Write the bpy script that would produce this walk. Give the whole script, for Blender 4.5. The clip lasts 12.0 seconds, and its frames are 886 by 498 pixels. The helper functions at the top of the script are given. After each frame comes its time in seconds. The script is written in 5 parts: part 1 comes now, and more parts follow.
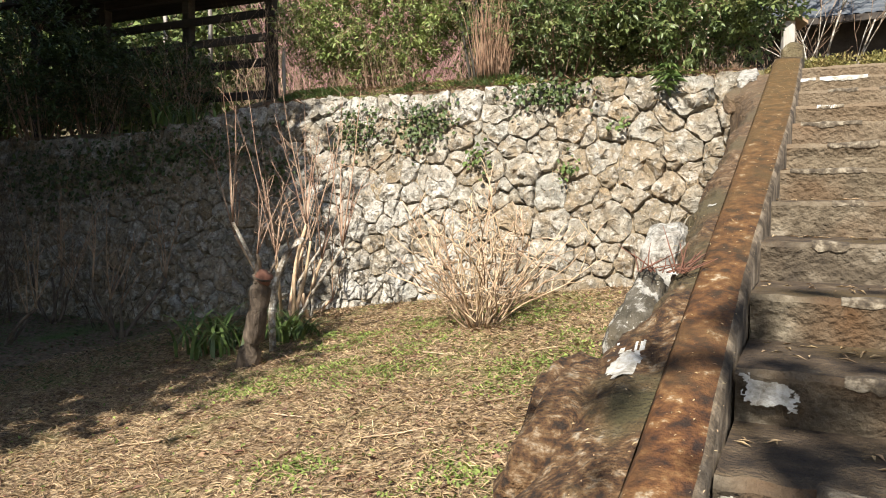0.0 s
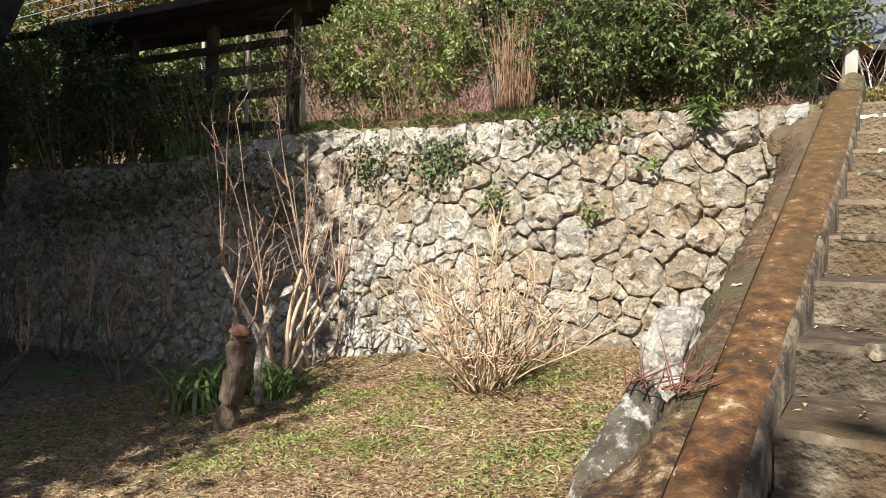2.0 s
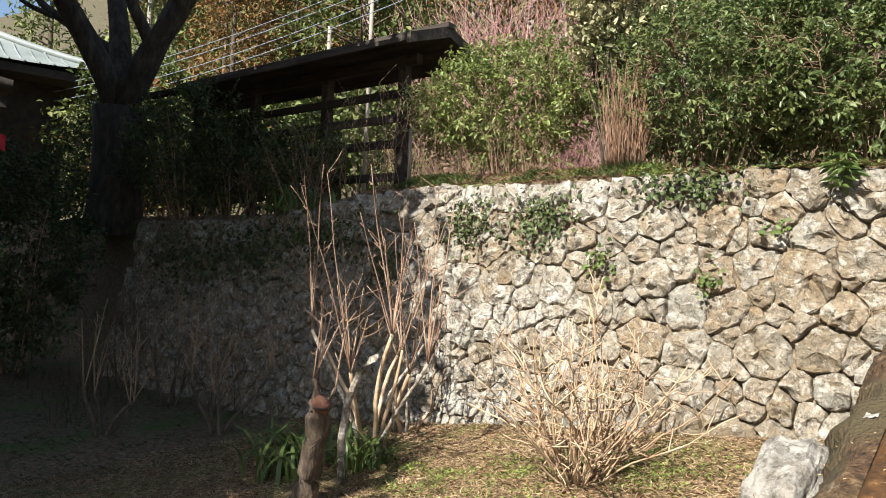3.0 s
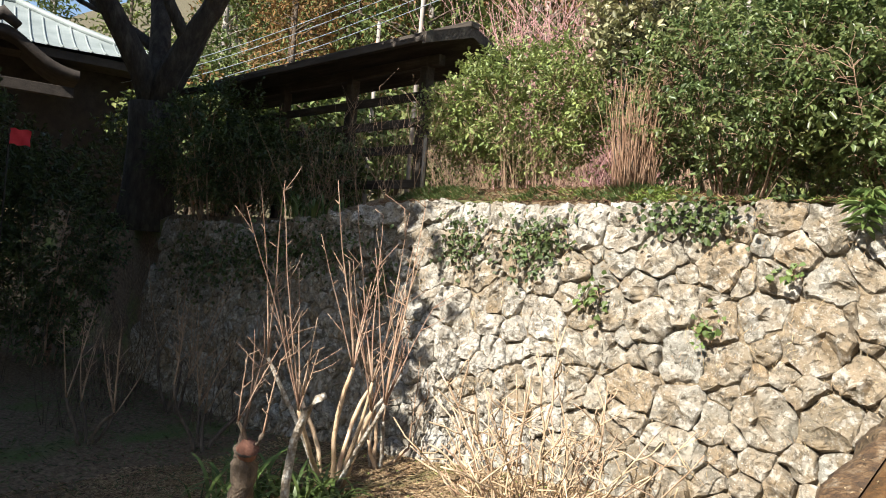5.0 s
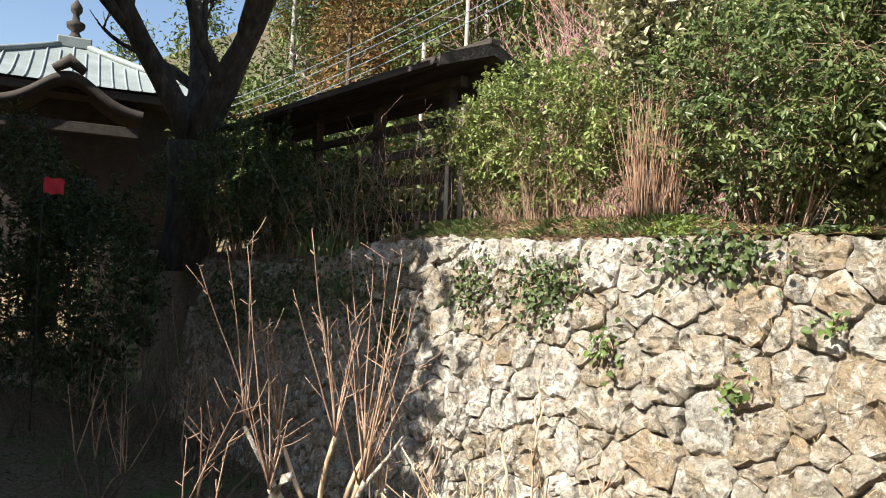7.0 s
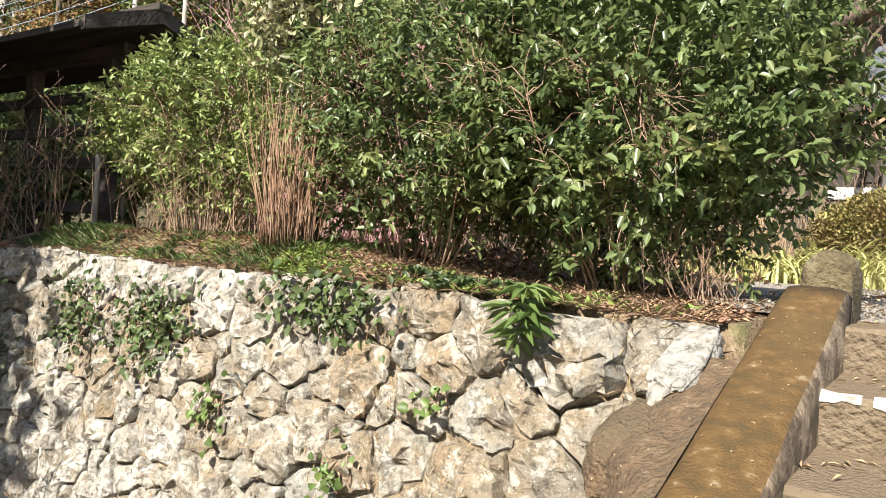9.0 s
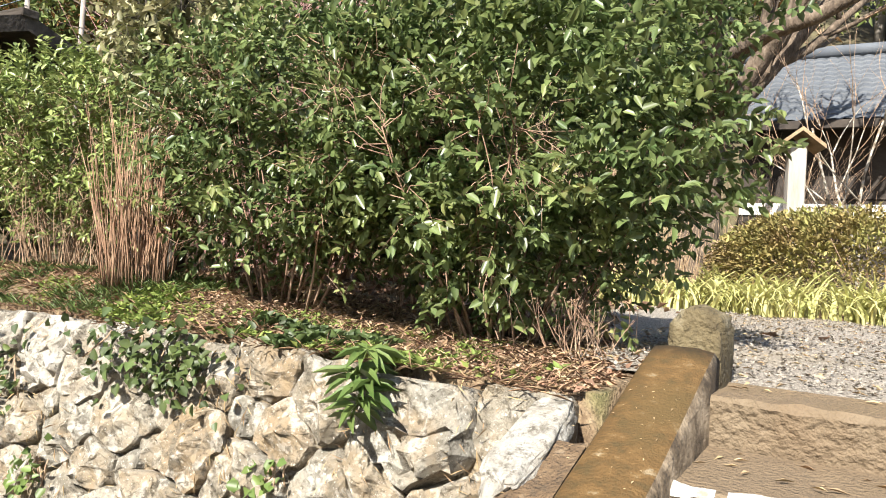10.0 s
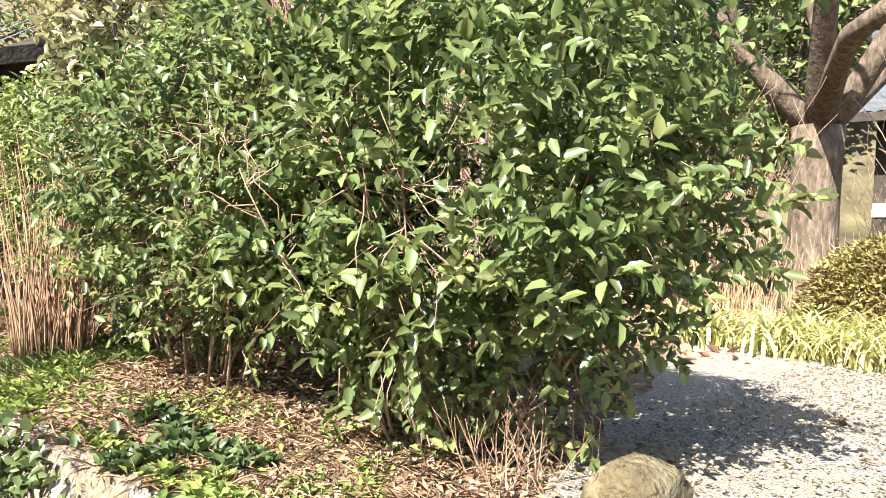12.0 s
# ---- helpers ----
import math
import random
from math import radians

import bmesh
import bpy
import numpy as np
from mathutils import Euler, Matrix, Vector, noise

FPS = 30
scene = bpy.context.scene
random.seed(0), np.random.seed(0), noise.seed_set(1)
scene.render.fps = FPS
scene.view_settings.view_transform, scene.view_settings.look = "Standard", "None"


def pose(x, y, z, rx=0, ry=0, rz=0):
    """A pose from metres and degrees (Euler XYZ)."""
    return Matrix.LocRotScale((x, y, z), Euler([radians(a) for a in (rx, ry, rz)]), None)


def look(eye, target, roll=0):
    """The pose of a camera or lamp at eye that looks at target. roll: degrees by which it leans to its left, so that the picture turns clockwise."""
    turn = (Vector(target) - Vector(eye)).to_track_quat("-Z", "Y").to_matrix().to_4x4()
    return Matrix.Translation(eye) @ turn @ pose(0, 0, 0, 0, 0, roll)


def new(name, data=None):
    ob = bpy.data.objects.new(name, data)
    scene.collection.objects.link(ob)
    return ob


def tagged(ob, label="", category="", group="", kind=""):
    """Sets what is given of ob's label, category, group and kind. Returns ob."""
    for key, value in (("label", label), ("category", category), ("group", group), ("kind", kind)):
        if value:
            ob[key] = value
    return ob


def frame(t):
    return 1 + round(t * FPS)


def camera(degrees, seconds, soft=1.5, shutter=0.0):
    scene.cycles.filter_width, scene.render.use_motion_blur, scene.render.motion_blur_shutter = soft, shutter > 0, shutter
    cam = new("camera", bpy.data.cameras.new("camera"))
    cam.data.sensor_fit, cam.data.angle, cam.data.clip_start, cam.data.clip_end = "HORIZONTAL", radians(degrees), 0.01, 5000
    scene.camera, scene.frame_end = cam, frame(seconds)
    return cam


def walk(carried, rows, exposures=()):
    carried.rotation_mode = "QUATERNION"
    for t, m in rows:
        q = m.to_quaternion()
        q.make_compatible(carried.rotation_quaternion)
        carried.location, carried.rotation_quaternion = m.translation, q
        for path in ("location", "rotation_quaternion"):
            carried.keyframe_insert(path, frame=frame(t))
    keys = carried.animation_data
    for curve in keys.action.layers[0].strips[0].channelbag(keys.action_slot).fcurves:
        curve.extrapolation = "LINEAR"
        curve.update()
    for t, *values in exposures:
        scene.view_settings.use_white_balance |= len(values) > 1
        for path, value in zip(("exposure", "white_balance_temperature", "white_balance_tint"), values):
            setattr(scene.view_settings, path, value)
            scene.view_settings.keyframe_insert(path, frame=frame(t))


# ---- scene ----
cam = camera(62.4, 12.0, soft=1.0)
METRES, EYE, TILT, LEAN, TURN = 6.5, 1.2, -3.0, -0.6, 27.0
ROWS = [
    (0.0, 0.0, 0.0, 0.0, 0.0, 0.0, -0.0),
    (0.5, 0.0137, 0.0303, 0.0036, -1.81, -0.5, -0.11),
    (1.0, 0.0184, 0.0541, 0.0232, -2.52, -0.41, 0.06),
    (1.5, 0.0304, 0.0697, 0.0221, -0.86, 0.29, -0.68),
    (2.0, 0.0565, 0.0989, 0.0358, 4.07, 1.75, -1.09),
    (2.5, 0.0713, 0.1208, 0.0545, 9.2, 3.57, -1.82),
    (3.0, 0.0834, 0.1565, 0.0704, 13.68, 4.61, -2.63),
    (5.0, 0.1771, 0.2707, 0.1264, 19.59, 3.6, -5.28),
    (5.5, 0.1976, 0.3013, 0.1317, 20.46, 4.73, -4.46),
    (6.0, 0.2197, 0.3322, 0.1603, 24.26, 4.67, -3.4),
    (6.5, 0.2193, 0.3639, 0.1673, 27.81, 4.55, -3.08),
    (8.5, 0.3001, 0.5211, 0.2323, 12.86, 2.76, -4.4),
    (9.0, 0.3264, 0.5604, 0.2513, 8.41, 3.06, -3.72),
    (9.5, 0.3604, 0.5905, 0.2765, 4.47, 3.44, -3.1),
    (10.0, 0.3731, 0.6174, 0.2843, 3.32, 3.94, -3.22),
    (10.5, 0.3817, 0.6611, 0.306, 4.65, 3.89, -3.58),
    (11.0, 0.4107, 0.6895, 0.3134, 8.11, 3.47, -3.61),
    (11.5, 0.4484, 0.714, 0.3387, 11.3, 3.42, -3.83),
    (12.0, 0.482, 0.7482, 0.3474, 13.23, 2.9, -3.28),
]
walk(cam, [(t, pose(0, 0, EYE, TILT, LEAN, TURN) @ pose(METRES * x, METRES * y, METRES * z, 90 + pitch, roll, yaw)) for t, x, y, z, yaw, pitch, roll in ROWS], exposures=((0.0, 1.29), (2.5, 1.24), (5.5, 1.47), (6.5, 1.47), (8.5, 1.5), (9.5, 1.57), (10.5, 1.82), (12.0, 2.3)))

# ---- world, sun ----
SUN_AZ, SUN_EL = 176.0, 42.0     # degrees: where the sun stands, clockwise from +y
world = bpy.data.worlds.new("sky")
scene.world = world
world.use_nodes = True
wn = world.node_tree.nodes
sky = wn.new("ShaderNodeTexSky")
sky.sky_type, sky.sun_disc = "NISHITA", False
sky.sun_elevation, sky.sun_rotation = radians(SUN_EL), radians(SUN_AZ)
wn["Background"].inputs["Strength"].default_value = 0.07
world.node_tree.links.new(sky.outputs["Color"], wn["Background"].inputs["Color"])
sun = new("sun", bpy.data.lights.new("sun", "SUN"))
sun.data.energy, sun.data.angle, sun.data.color = 4.8, radians(0.5), (1.0, 0.95, 0.86)
sun_from = Vector((math.sin(radians(SUN_AZ)) * math.cos(radians(SUN_EL)), math.cos(radians(SUN_AZ)) * math.cos(radians(SUN_EL)), math.sin(radians(SUN_EL))))
sun.matrix_world = look(sun_from * 60, (0, 0, 0))

# ---- materials ----
def mat(name, ramp, scale=6.0, detail=8.0, rough=0.9, bump=0.3, bscale=40.0, vary=0.0, second=None, stretch=(1, 1, 1), coords="Object", trans=0.0, island=False, spec=0.4):
    """Noise through a colour ramp, a second stain layer, piece-to-piece change and bump."""
    m = bpy.data.materials.new(name)
    m.use_nodes = True
    nt, n, link = m.node_tree, m.node_tree.nodes, m.node_tree.links.new
    b = n["Principled BSDF"]
    b.inputs["Roughness"].default_value = rough
    b.inputs["Specular IOR Level"].default_value = spec
    tc, mp = n.new("ShaderNodeTexCoord"), n.new("ShaderNodeMapping")
    mp.inputs["Scale"].default_value = stretch
    link(tc.outputs[coords], mp.inputs["Vector"])
    no = n.new("ShaderNodeTexNoise")
    no.inputs["Scale"].default_value, no.inputs["Detail"].default_value, no.inputs["Roughness"].default_value = scale, detail, 0.65
    link(mp.outputs["Vector"], no.inputs["Vector"])
    cr = n.new("ShaderNodeValToRGB")
    while len(cr.color_ramp.elements) < len(ramp):
        cr.color_ramp.elements.new(0.5)
    for e, (p, c) in zip(cr.color_ramp.elements, ramp):
        e.position, e.color = p, (*c, 1)
    link(no.outputs["Fac"], cr.inputs["Fac"])
    col = cr.outputs["Color"]
    if second:
        c2, sc2, lo, hi = second
        n2 = n.new("ShaderNodeTexNoise")
        n2.inputs["Scale"].default_value, n2.inputs["Detail"].default_value = sc2, 5.0
        link(mp.outputs["Vector"], n2.inputs["Vector"])
        mr = n.new("ShaderNodeMapRange")
        mr.inputs["From Min"].default_value, mr.inputs["From Max"].default_value = lo, hi
        link(n2.outputs["Fac"], mr.inputs["Value"])
        mx = n.new("ShaderNodeMix")
        mx.data_type = "RGBA"
        link(mr.outputs["Result"], mx.inputs["Factor"])
        link(col, mx.inputs["A"])
        mx.inputs["B"].default_value = (*c2, 1)
        col = mx.outputs["Result"]
    if vary:
        src = n.new("ShaderNodeNewGeometry").outputs["Random Per Island"] if island else n.new("ShaderNodeObjectInfo").outputs["Random"]
        mr = n.new("ShaderNodeMapRange")
        mr.inputs["To Min"].default_value, mr.inputs["To Max"].default_value = 1 - vary, 1 + vary
        link(src, mr.inputs["Value"])
        hs = n.new("ShaderNodeHueSaturation")
        link(mr.outputs["Result"], hs.inputs["Value"])
        mh = n.new("ShaderNodeMapRange")
        mh.inputs["To Min"].default_value, mh.inputs["To Max"].default_value = 0.5 - 0.03 * vary, 0.5 + 0.03 * vary
        wn_ = n.new("ShaderNodeTexWhiteNoise")
        wn_.noise_dimensions = "1D"
        link(src, wn_.inputs["W"])
        link(wn_.outputs["Value"], mh.inputs["Value"])
        link(mh.outputs["Result"], hs.inputs["Hue"])
        link(col, hs.inputs["Color"])
        col = hs.outputs["Color"]
    link(col, b.inputs["Base Color"])
    if bump:
        nb = n.new("ShaderNodeTexNoise")
        nb.inputs["Scale"].default_value, nb.inputs["Detail"].default_value = bscale, 6.0
        link(mp.outputs["Vector"], nb.inputs["Vector"])
        bu = n.new("ShaderNodeBump")
        bu.inputs["Strength"].default_value, bu.inputs["Distance"].default_value = bump, 0.03
        link(nb.outputs["Fac"], bu.inputs["Height"])
        link(bu.outputs["Normal"], b.inputs["Normal"])
    if trans:
        tr = n.new("ShaderNodeBsdfTranslucent")
        link(col, tr.inputs["Color"])
        ms = n.new("ShaderNodeMixShader")
        ms.inputs["Fac"].default_value = trans
        link(b.outputs["BSDF"], ms.inputs[1])
        link(tr.outputs["BSDF"], ms.inputs[2])
        link(ms.outputs["Shader"], n["Material Output"].inputs["Surface"])
    return m


M_LAWN = mat("dry_lawn", [(0.39, (0.045, 0.025, 0.013)), (0.46, (0.17, 0.107, 0.055)), (0.54, (0.33, 0.225, 0.125)), (0.63, (0.56, 0.43, 0.27))], 30, 15, 0.95, 1.0, 120, second=((0.17, 0.17, 0.05), 1.5, 0.54, 0.7))
M_TERRACE = mat("leaf_litter", [(0.3, (0.06, 0.036, 0.02)), (0.5, (0.16, 0.11, 0.065)), (0.7, (0.28, 0.21, 0.13))], 24, 12, 0.95, 0.9, 60, second=((0.09, 0.13, 0.03), 1.1, 0.55, 0.7))
M_GRAVEL = mat("gravel", [(0.38, (0.1, 0.083, 0.065)), (0.5, (0.25, 0.22, 0.185)), (0.6, (0.4, 0.365, 0.315))], 75, 10, 0.95, 0.8, 90, second=((0.3, 0.25, 0.18), 1.5, 0.5, 0.75))


def stone_mat(name, tints, white=0.5, stain=0.55):
    """Field stone: its own tint for each stone, ochre stains, dark pits and pale lichen, no two stones alike."""
    m = bpy.data.materials.new(name)
    m.use_nodes = True
    n, link = m.node_tree.nodes, m.node_tree.links.new
    b = n["Principled BSDF"]
    b.inputs["Roughness"].default_value, b.inputs["Specular IOR Level"].default_value = 0.93, 0.3
    tc, info, off = n.new("ShaderNodeTexCoord"), n.new("ShaderNodeObjectInfo"), n.new("ShaderNodeVectorMath")
    off.operation = "MULTIPLY_ADD"
    link(info.outputs["Random"], off.inputs[0])
    off.inputs[1].default_value = (61.0, 37.0, 83.0)
    link(tc.outputs["Object"], off.inputs[2])

    def noise_range(scale, detail, lo, hi, to=1.0, rough=0.6):
        no, mr = n.new("ShaderNodeTexNoise"), n.new("ShaderNodeMapRange")
        no.inputs["Scale"].default_value, no.inputs["Detail"].default_value, no.inputs["Roughness"].default_value = scale, detail, rough
        link(off.outputs["Vector"], no.inputs["Vector"])
        mr.inputs["From Min"].default_value, mr.inputs["From Max"].default_value, mr.inputs["To Max"].default_value = lo, hi, to
        link(no.outputs["Fac"], mr.inputs["Value"])
        return mr.outputs["Result"]

    def mix(fac, a, colour, how="MIX"):
        mx = n.new("ShaderNodeMix")
        mx.data_type, mx.blend_type = "RGBA", how
        link(fac, mx.inputs["Factor"])
        link(a, mx.inputs["A"])
        mx.inputs["B"].default_value = (*colour, 1)
        return mx.outputs["Result"]

    wn_, cr = n.new("ShaderNodeTexWhiteNoise"), n.new("ShaderNodeValToRGB")
    wn_.noise_dimensions = "1D"
    link(info.outputs["Random"], wn_.inputs["W"])
    while len(cr.color_ramp.elements) < len(tints):
        cr.color_ramp.elements.new(0.5)
    for k, (e, c) in enumerate(zip(cr.color_ramp.elements, tints)):
        e.position, e.color = k / (len(tints) - 1), (*c, 1)
    link(wn_.outputs["Value"], cr.inputs["Fac"])
    col = cr.outputs["Color"]
    col = mix(noise_range(5.0, 10, 0.44, 0.62, stain), col, (0.22, 0.155, 0.085))
    col = mix(noise_range(9.0, 14, 0.5, 0.6, 0.75, 0.7), col, (0.13, 0.115, 0.09))
    col = mix(noise_range(11.0, 12, 0.53, 0.6, white, 0.62), col, (0.58, 0.555, 0.5))
    col = mix(noise_range(30.0, 12, 0.52, 0.62, 0.75, 0.7), col, (0.075, 0.062, 0.045))
    col = mix(noise_range(70.0, 6, 0.6, 0.68, 0.5), col, (0.7, 0.67, 0.6))
    link(col, b.inputs["Base Color"])
    no, bu = n.new("ShaderNodeTexNoise"), n.new("ShaderNodeBump")
    no.inputs["Scale"].default_value, no.inputs["Detail"].default_value, no.inputs["Roughness"].default_value = 26.0, 12.0, 0.68
    link(off.outputs["Vector"], no.inputs["Vector"])
    bu.inputs["Strength"].default_value, bu.inputs["Distance"].default_value = 0.85, 0.035
    link(no.outputs["Fac"], bu.inputs["Height"])
    link(bu.outputs["Normal"], b.inputs["Normal"])
    return m


M_STONE = stone_mat("field_stone", [(0.23, 0.205, 0.16), (0.35, 0.32, 0.265), (0.21, 0.172, 0.12), (0.29, 0.28, 0.245), (0.27, 0.21, 0.14), (0.19, 0.185, 0.16), (0.34, 0.305, 0.245)], 0.42, 0.65)
M_WHITESTONE = stone_mat("limy_stone", [(0.37, 0.35, 0.31), (0.29, 0.265, 0.22), (0.43, 0.41, 0.37)], 0.55, 0.4)
M_EARTH = mat("wall_earth", [(0.32, (0.08, 0.06, 0.038)), (0.5, (0.2, 0.155, 0.1)), (0.66, (0.36, 0.3, 0.21))], 14, 12, 0.97, 1.0, 50)
M_STEP = mat("worn_concrete", [(0.3, (0.035, 0.026, 0.017)), (0.47, (0.08, 0.062, 0.04)), (0.6, (0.15, 0.122, 0.085)), (0.74, (0.27, 0.235, 0.18))], 7.0, 14, 0.92, 0.9, 38, vary=0.12, second=((0.07, 0.036, 0.015), 1.7, 0.47, 0.64))
M_SIDE = mat("bare_concrete_side", [(0.4, (0.04, 0.028, 0.017)), (0.5, (0.1, 0.073, 0.046)), (0.64, (0.23, 0.18, 0.125))], 9.0, 14, 0.92, 0.5, 70)
M_TREAD = mat("dirty_tread", [(0.32, (0.02, 0.013, 0.008)), (0.47, (0.055, 0.036, 0.02)), (0.62, (0.1, 0.07, 0.04)), (0.74, (0.2, 0.16, 0.11))], 9.0, 14, 0.95, 0.8, 60, second=((0.07, 0.045, 0.014), 2.0, 0.48, 0.66))
M_EDGE = mat("pale_step_edge", [(0.38, (0.04, 0.03, 0.02)), (0.5, (0.09, 0.07, 0.047)), (0.62, (0.22, 0.185, 0.135))], 26, 10, 0.92, 0.6, 50)
M_HILL = mat("forest_floor", [(0.3, (0.03, 0.026, 0.014)), (0.5, (0.075, 0.062, 0.034)), (0.7, (0.13, 0.115, 0.06))], 1.2, 12, 0.97, 0.8, 5)
M_MOSS = mat("brown_moss", [(0.38, (0.014, 0.006, 0.0025)), (0.46, (0.052, 0.019, 0.005)), (0.54, (0.1, 0.04, 0.011)), (0.61, (0.15, 0.076, 0.027)), (0.69, (0.36, 0.29, 0.2))], 15.0, 15, 0.8, 0.4, 110, second=((0.06, 0.032, 0.01), 2.2, 0.5, 0.68))
M_SKIRT = mat("mossy_mortar", [(0.38, (0.018, 0.01, 0.005)), (0.46, (0.058, 0.027, 0.01)), (0.54, (0.11, 0.06, 0.024)), (0.62, (0.2, 0.14, 0.085)), (0.7, (0.32, 0.27, 0.2))], 22, 15, 0.9, 0.9, 70, second=((0.055, 0.045, 0.018), 3.0, 0.5, 0.64))
M_ENDSTONE = mat("mossy_end_stone", [(0.3, (0.045, 0.034, 0.018)), (0.5, (0.11, 0.086, 0.045)), (0.7, (0.21, 0.18, 0.12))], 9, 10, 0.92, 0.9, 50)
M_PALE = stone_mat("pale_block", [(0.3, 0.285, 0.25), (0.36, 0.345, 0.31)], 0.4, 0.3)
M_DARKSTONE = stone_mat("lichened_dark_stone", [(0.05, 0.044, 0.032), (0.07, 0.06, 0.042)], 0.6, 0.25)
M_LIME = mat("lime_white", [(0.38, (0.2, 0.18, 0.145)), (0.5, (0.36, 0.34, 0.3)), (0.6, (0.5, 0.49, 0.46))], 20, 10, 0.9, 0.4, 60)
M_BARK = mat("grey_bark", [(0.3, (0.035, 0.025, 0.018)), (0.5, (0.1, 0.074, 0.053)), (0.7, (0.2, 0.155, 0.115))], 14, 12, 0.95, 1.0, 30, stretch=(1, 1, 0.35))
# darker than M_BARK: the left cherry's silhouette shade is put into the colour
M_SHADEBARK = mat("shade_dark_bark", [(0.3, (0.018, 0.015, 0.012)), (0.5, (0.045, 0.038, 0.03)), (0.7, (0.09, 0.08, 0.065))], 9, 10, 0.95, 1.0, 25, stretch=(1, 1, 0.35))
M_LICHEN = mat("lichened_bark", [(0.35, (0.12, 0.09, 0.06)), (0.5, (0.28, 0.24, 0.19)), (0.62, (0.52, 0.5, 0.45))], 16, 8, 0.95, 0.8, 40)
M_CUT = mat("sawn_wood", [(0.3, (0.1, 0.045, 0.03)), (0.7, (0.22, 0.1, 0.065))], 20, 6, 0.9, 0.4, 60)
M_CANE = mat("pale_cane", [(0.3, (0.2, 0.12, 0.07)), (0.5, (0.4, 0.285, 0.18)), (0.7, (0.6, 0.47, 0.33))], 5, 6, 0.8, 0.3, 60, vary=0.25)
M_SHOOT = mat("red_brown_shoot", [(0.3, (0.13, 0.066, 0.043)), (0.5, (0.27, 0.172, 0.115)), (0.7, (0.42, 0.31, 0.225))], 5, 6, 0.75, 0.3, 60, vary=0.2)
M_TWIG = mat("brown_twig", [(0.3, (0.17, 0.1, 0.062)), (0.7, (0.42, 0.3, 0.2))], 8, 5, 0.9, 0.2, 50)
M_REED = mat("dry_reed", [(0.3, (0.15, 0.08, 0.046)), (0.5, (0.29, 0.18, 0.11)), (0.7, (0.44, 0.31, 0.2))], 6, 5, 0.85, 0, vary=0.3, island=True, trans=0.15)
M_STRAW = mat("straw", [(0.3, (0.22, 0.14, 0.072)), (0.7, (0.52, 0.4, 0.24))], 3, 4, 0.9, 0, vary=0.4, island=True, trans=0.15)
M_DEADLEAF = mat("dead_leaf", [(0.3, (0.1, 0.052, 0.032)), (0.7, (0.29, 0.18, 0.11))], 3, 4, 0.85, 0, vary=0.45, island=True, trans=0.1)
M_WEED = mat("young_weed", [(0.3, (0.13, 0.18, 0.04)), (0.7, (0.26, 0.31, 0.08))], 2, 4, 0.7, 0, vary=0.35, island=True, trans=0.3)
M_STRAP = mat("strap_leaf", [(0.3, (0.05, 0.085, 0.022)), (0.7, (0.13, 0.18, 0.05))], 2, 4, 0.45, 0, vary=0.35, island=True, trans=0.25)
M_LILY = mat("yellow_green_blade", [(0.3, (0.34, 0.36, 0.11)), (0.7, (0.6, 0.55, 0.25))], 2, 4, 0.6, 0, vary=0.4, island=True, trans=0.3)
M_BROAD = mat("broad_leaf", [(0.3, (0.055, 0.105, 0.026)), (0.7, (0.15, 0.2, 0.062))], 6, 4, 0.4, 0, vary=0.2, island=True, trans=0.3)
M_IVY = mat("ivy_leaf", [(0.3, (0.035, 0.055, 0.018)), (0.7, (0.085, 0.115, 0.035))], 3, 4, 0.5, 0, vary=0.4, island=True, trans=0.2)
M_HEDGELEAF = mat("hedge_leaf", [(0.3, (0.13, 0.18, 0.05)), (0.7, (0.28, 0.32, 0.11))], 2, 4, 0.38, 0, vary=0.45, island=True, trans=0.3)
M_PALELEAF = mat("pale_leaf", [(0.3, (0.14, 0.16, 0.07)), (0.5, (0.32, 0.31, 0.17)), (0.7, (0.5, 0.46, 0.3))], 2, 4, 0.5, 0, vary=0.5, island=True, trans=0.25)
M_AZALEA = mat("azalea_leaf", [(0.3, (0.15, 0.095, 0.042)), (0.5, (0.23, 0.19, 0.065)), (0.7, (0.26, 0.27, 0.085))], 2.5, 4, 0.7, 0, vary=0.4, island=True, trans=0.2)
M_FOREST = mat("forest_leaf", [(0.3, (0.055, 0.085, 0.022)), (0.6, (0.13, 0.16, 0.045)), (0.75, (0.24, 0.24, 0.08))], 0.6, 4, 0.7, 0, vary=0.5, island=True, trans=0.2)
M_CEDAR = mat("rusty_cedar", [(0.3, (0.09, 0.07, 0.025)), (0.6, (0.24, 0.13, 0.045)), (0.75, (0.32, 0.18, 0.06))], 0.5, 4, 0.8, 0, vary=0.45, island=True, trans=0.2)
M_PLUM = mat("pink_twig", [(0.3, (0.25, 0.13, 0.12)), (0.7, (0.5, 0.3, 0.28))], 4, 4, 0.9, 0, vary=0.3)
M_DARKWOOD = mat("weathered_wood", [(0.3, (0.022, 0.017, 0.013)), (0.5, (0.05, 0.04, 0.032)), (0.7, (0.1, 0.085, 0.07))], 5, 8, 0.9, 0.5, 30, stretch=(0.15, 1, 1))
M_SIGNWOOD = mat("pale_post", [(0.3, (0.25, 0.22, 0.185)), (0.6, (0.4, 0.37, 0.33))], 5, 8, 0.85, 0.3, 40, stretch=(1, 1, 0.2))
M_CAPWOOD = mat("brown_cap", [(0.3, (0.17, 0.11, 0.06)), (0.7, (0.36, 0.27, 0.17))], 6, 8, 0.85, 0.4, 40, stretch=(1, 0.2, 1))
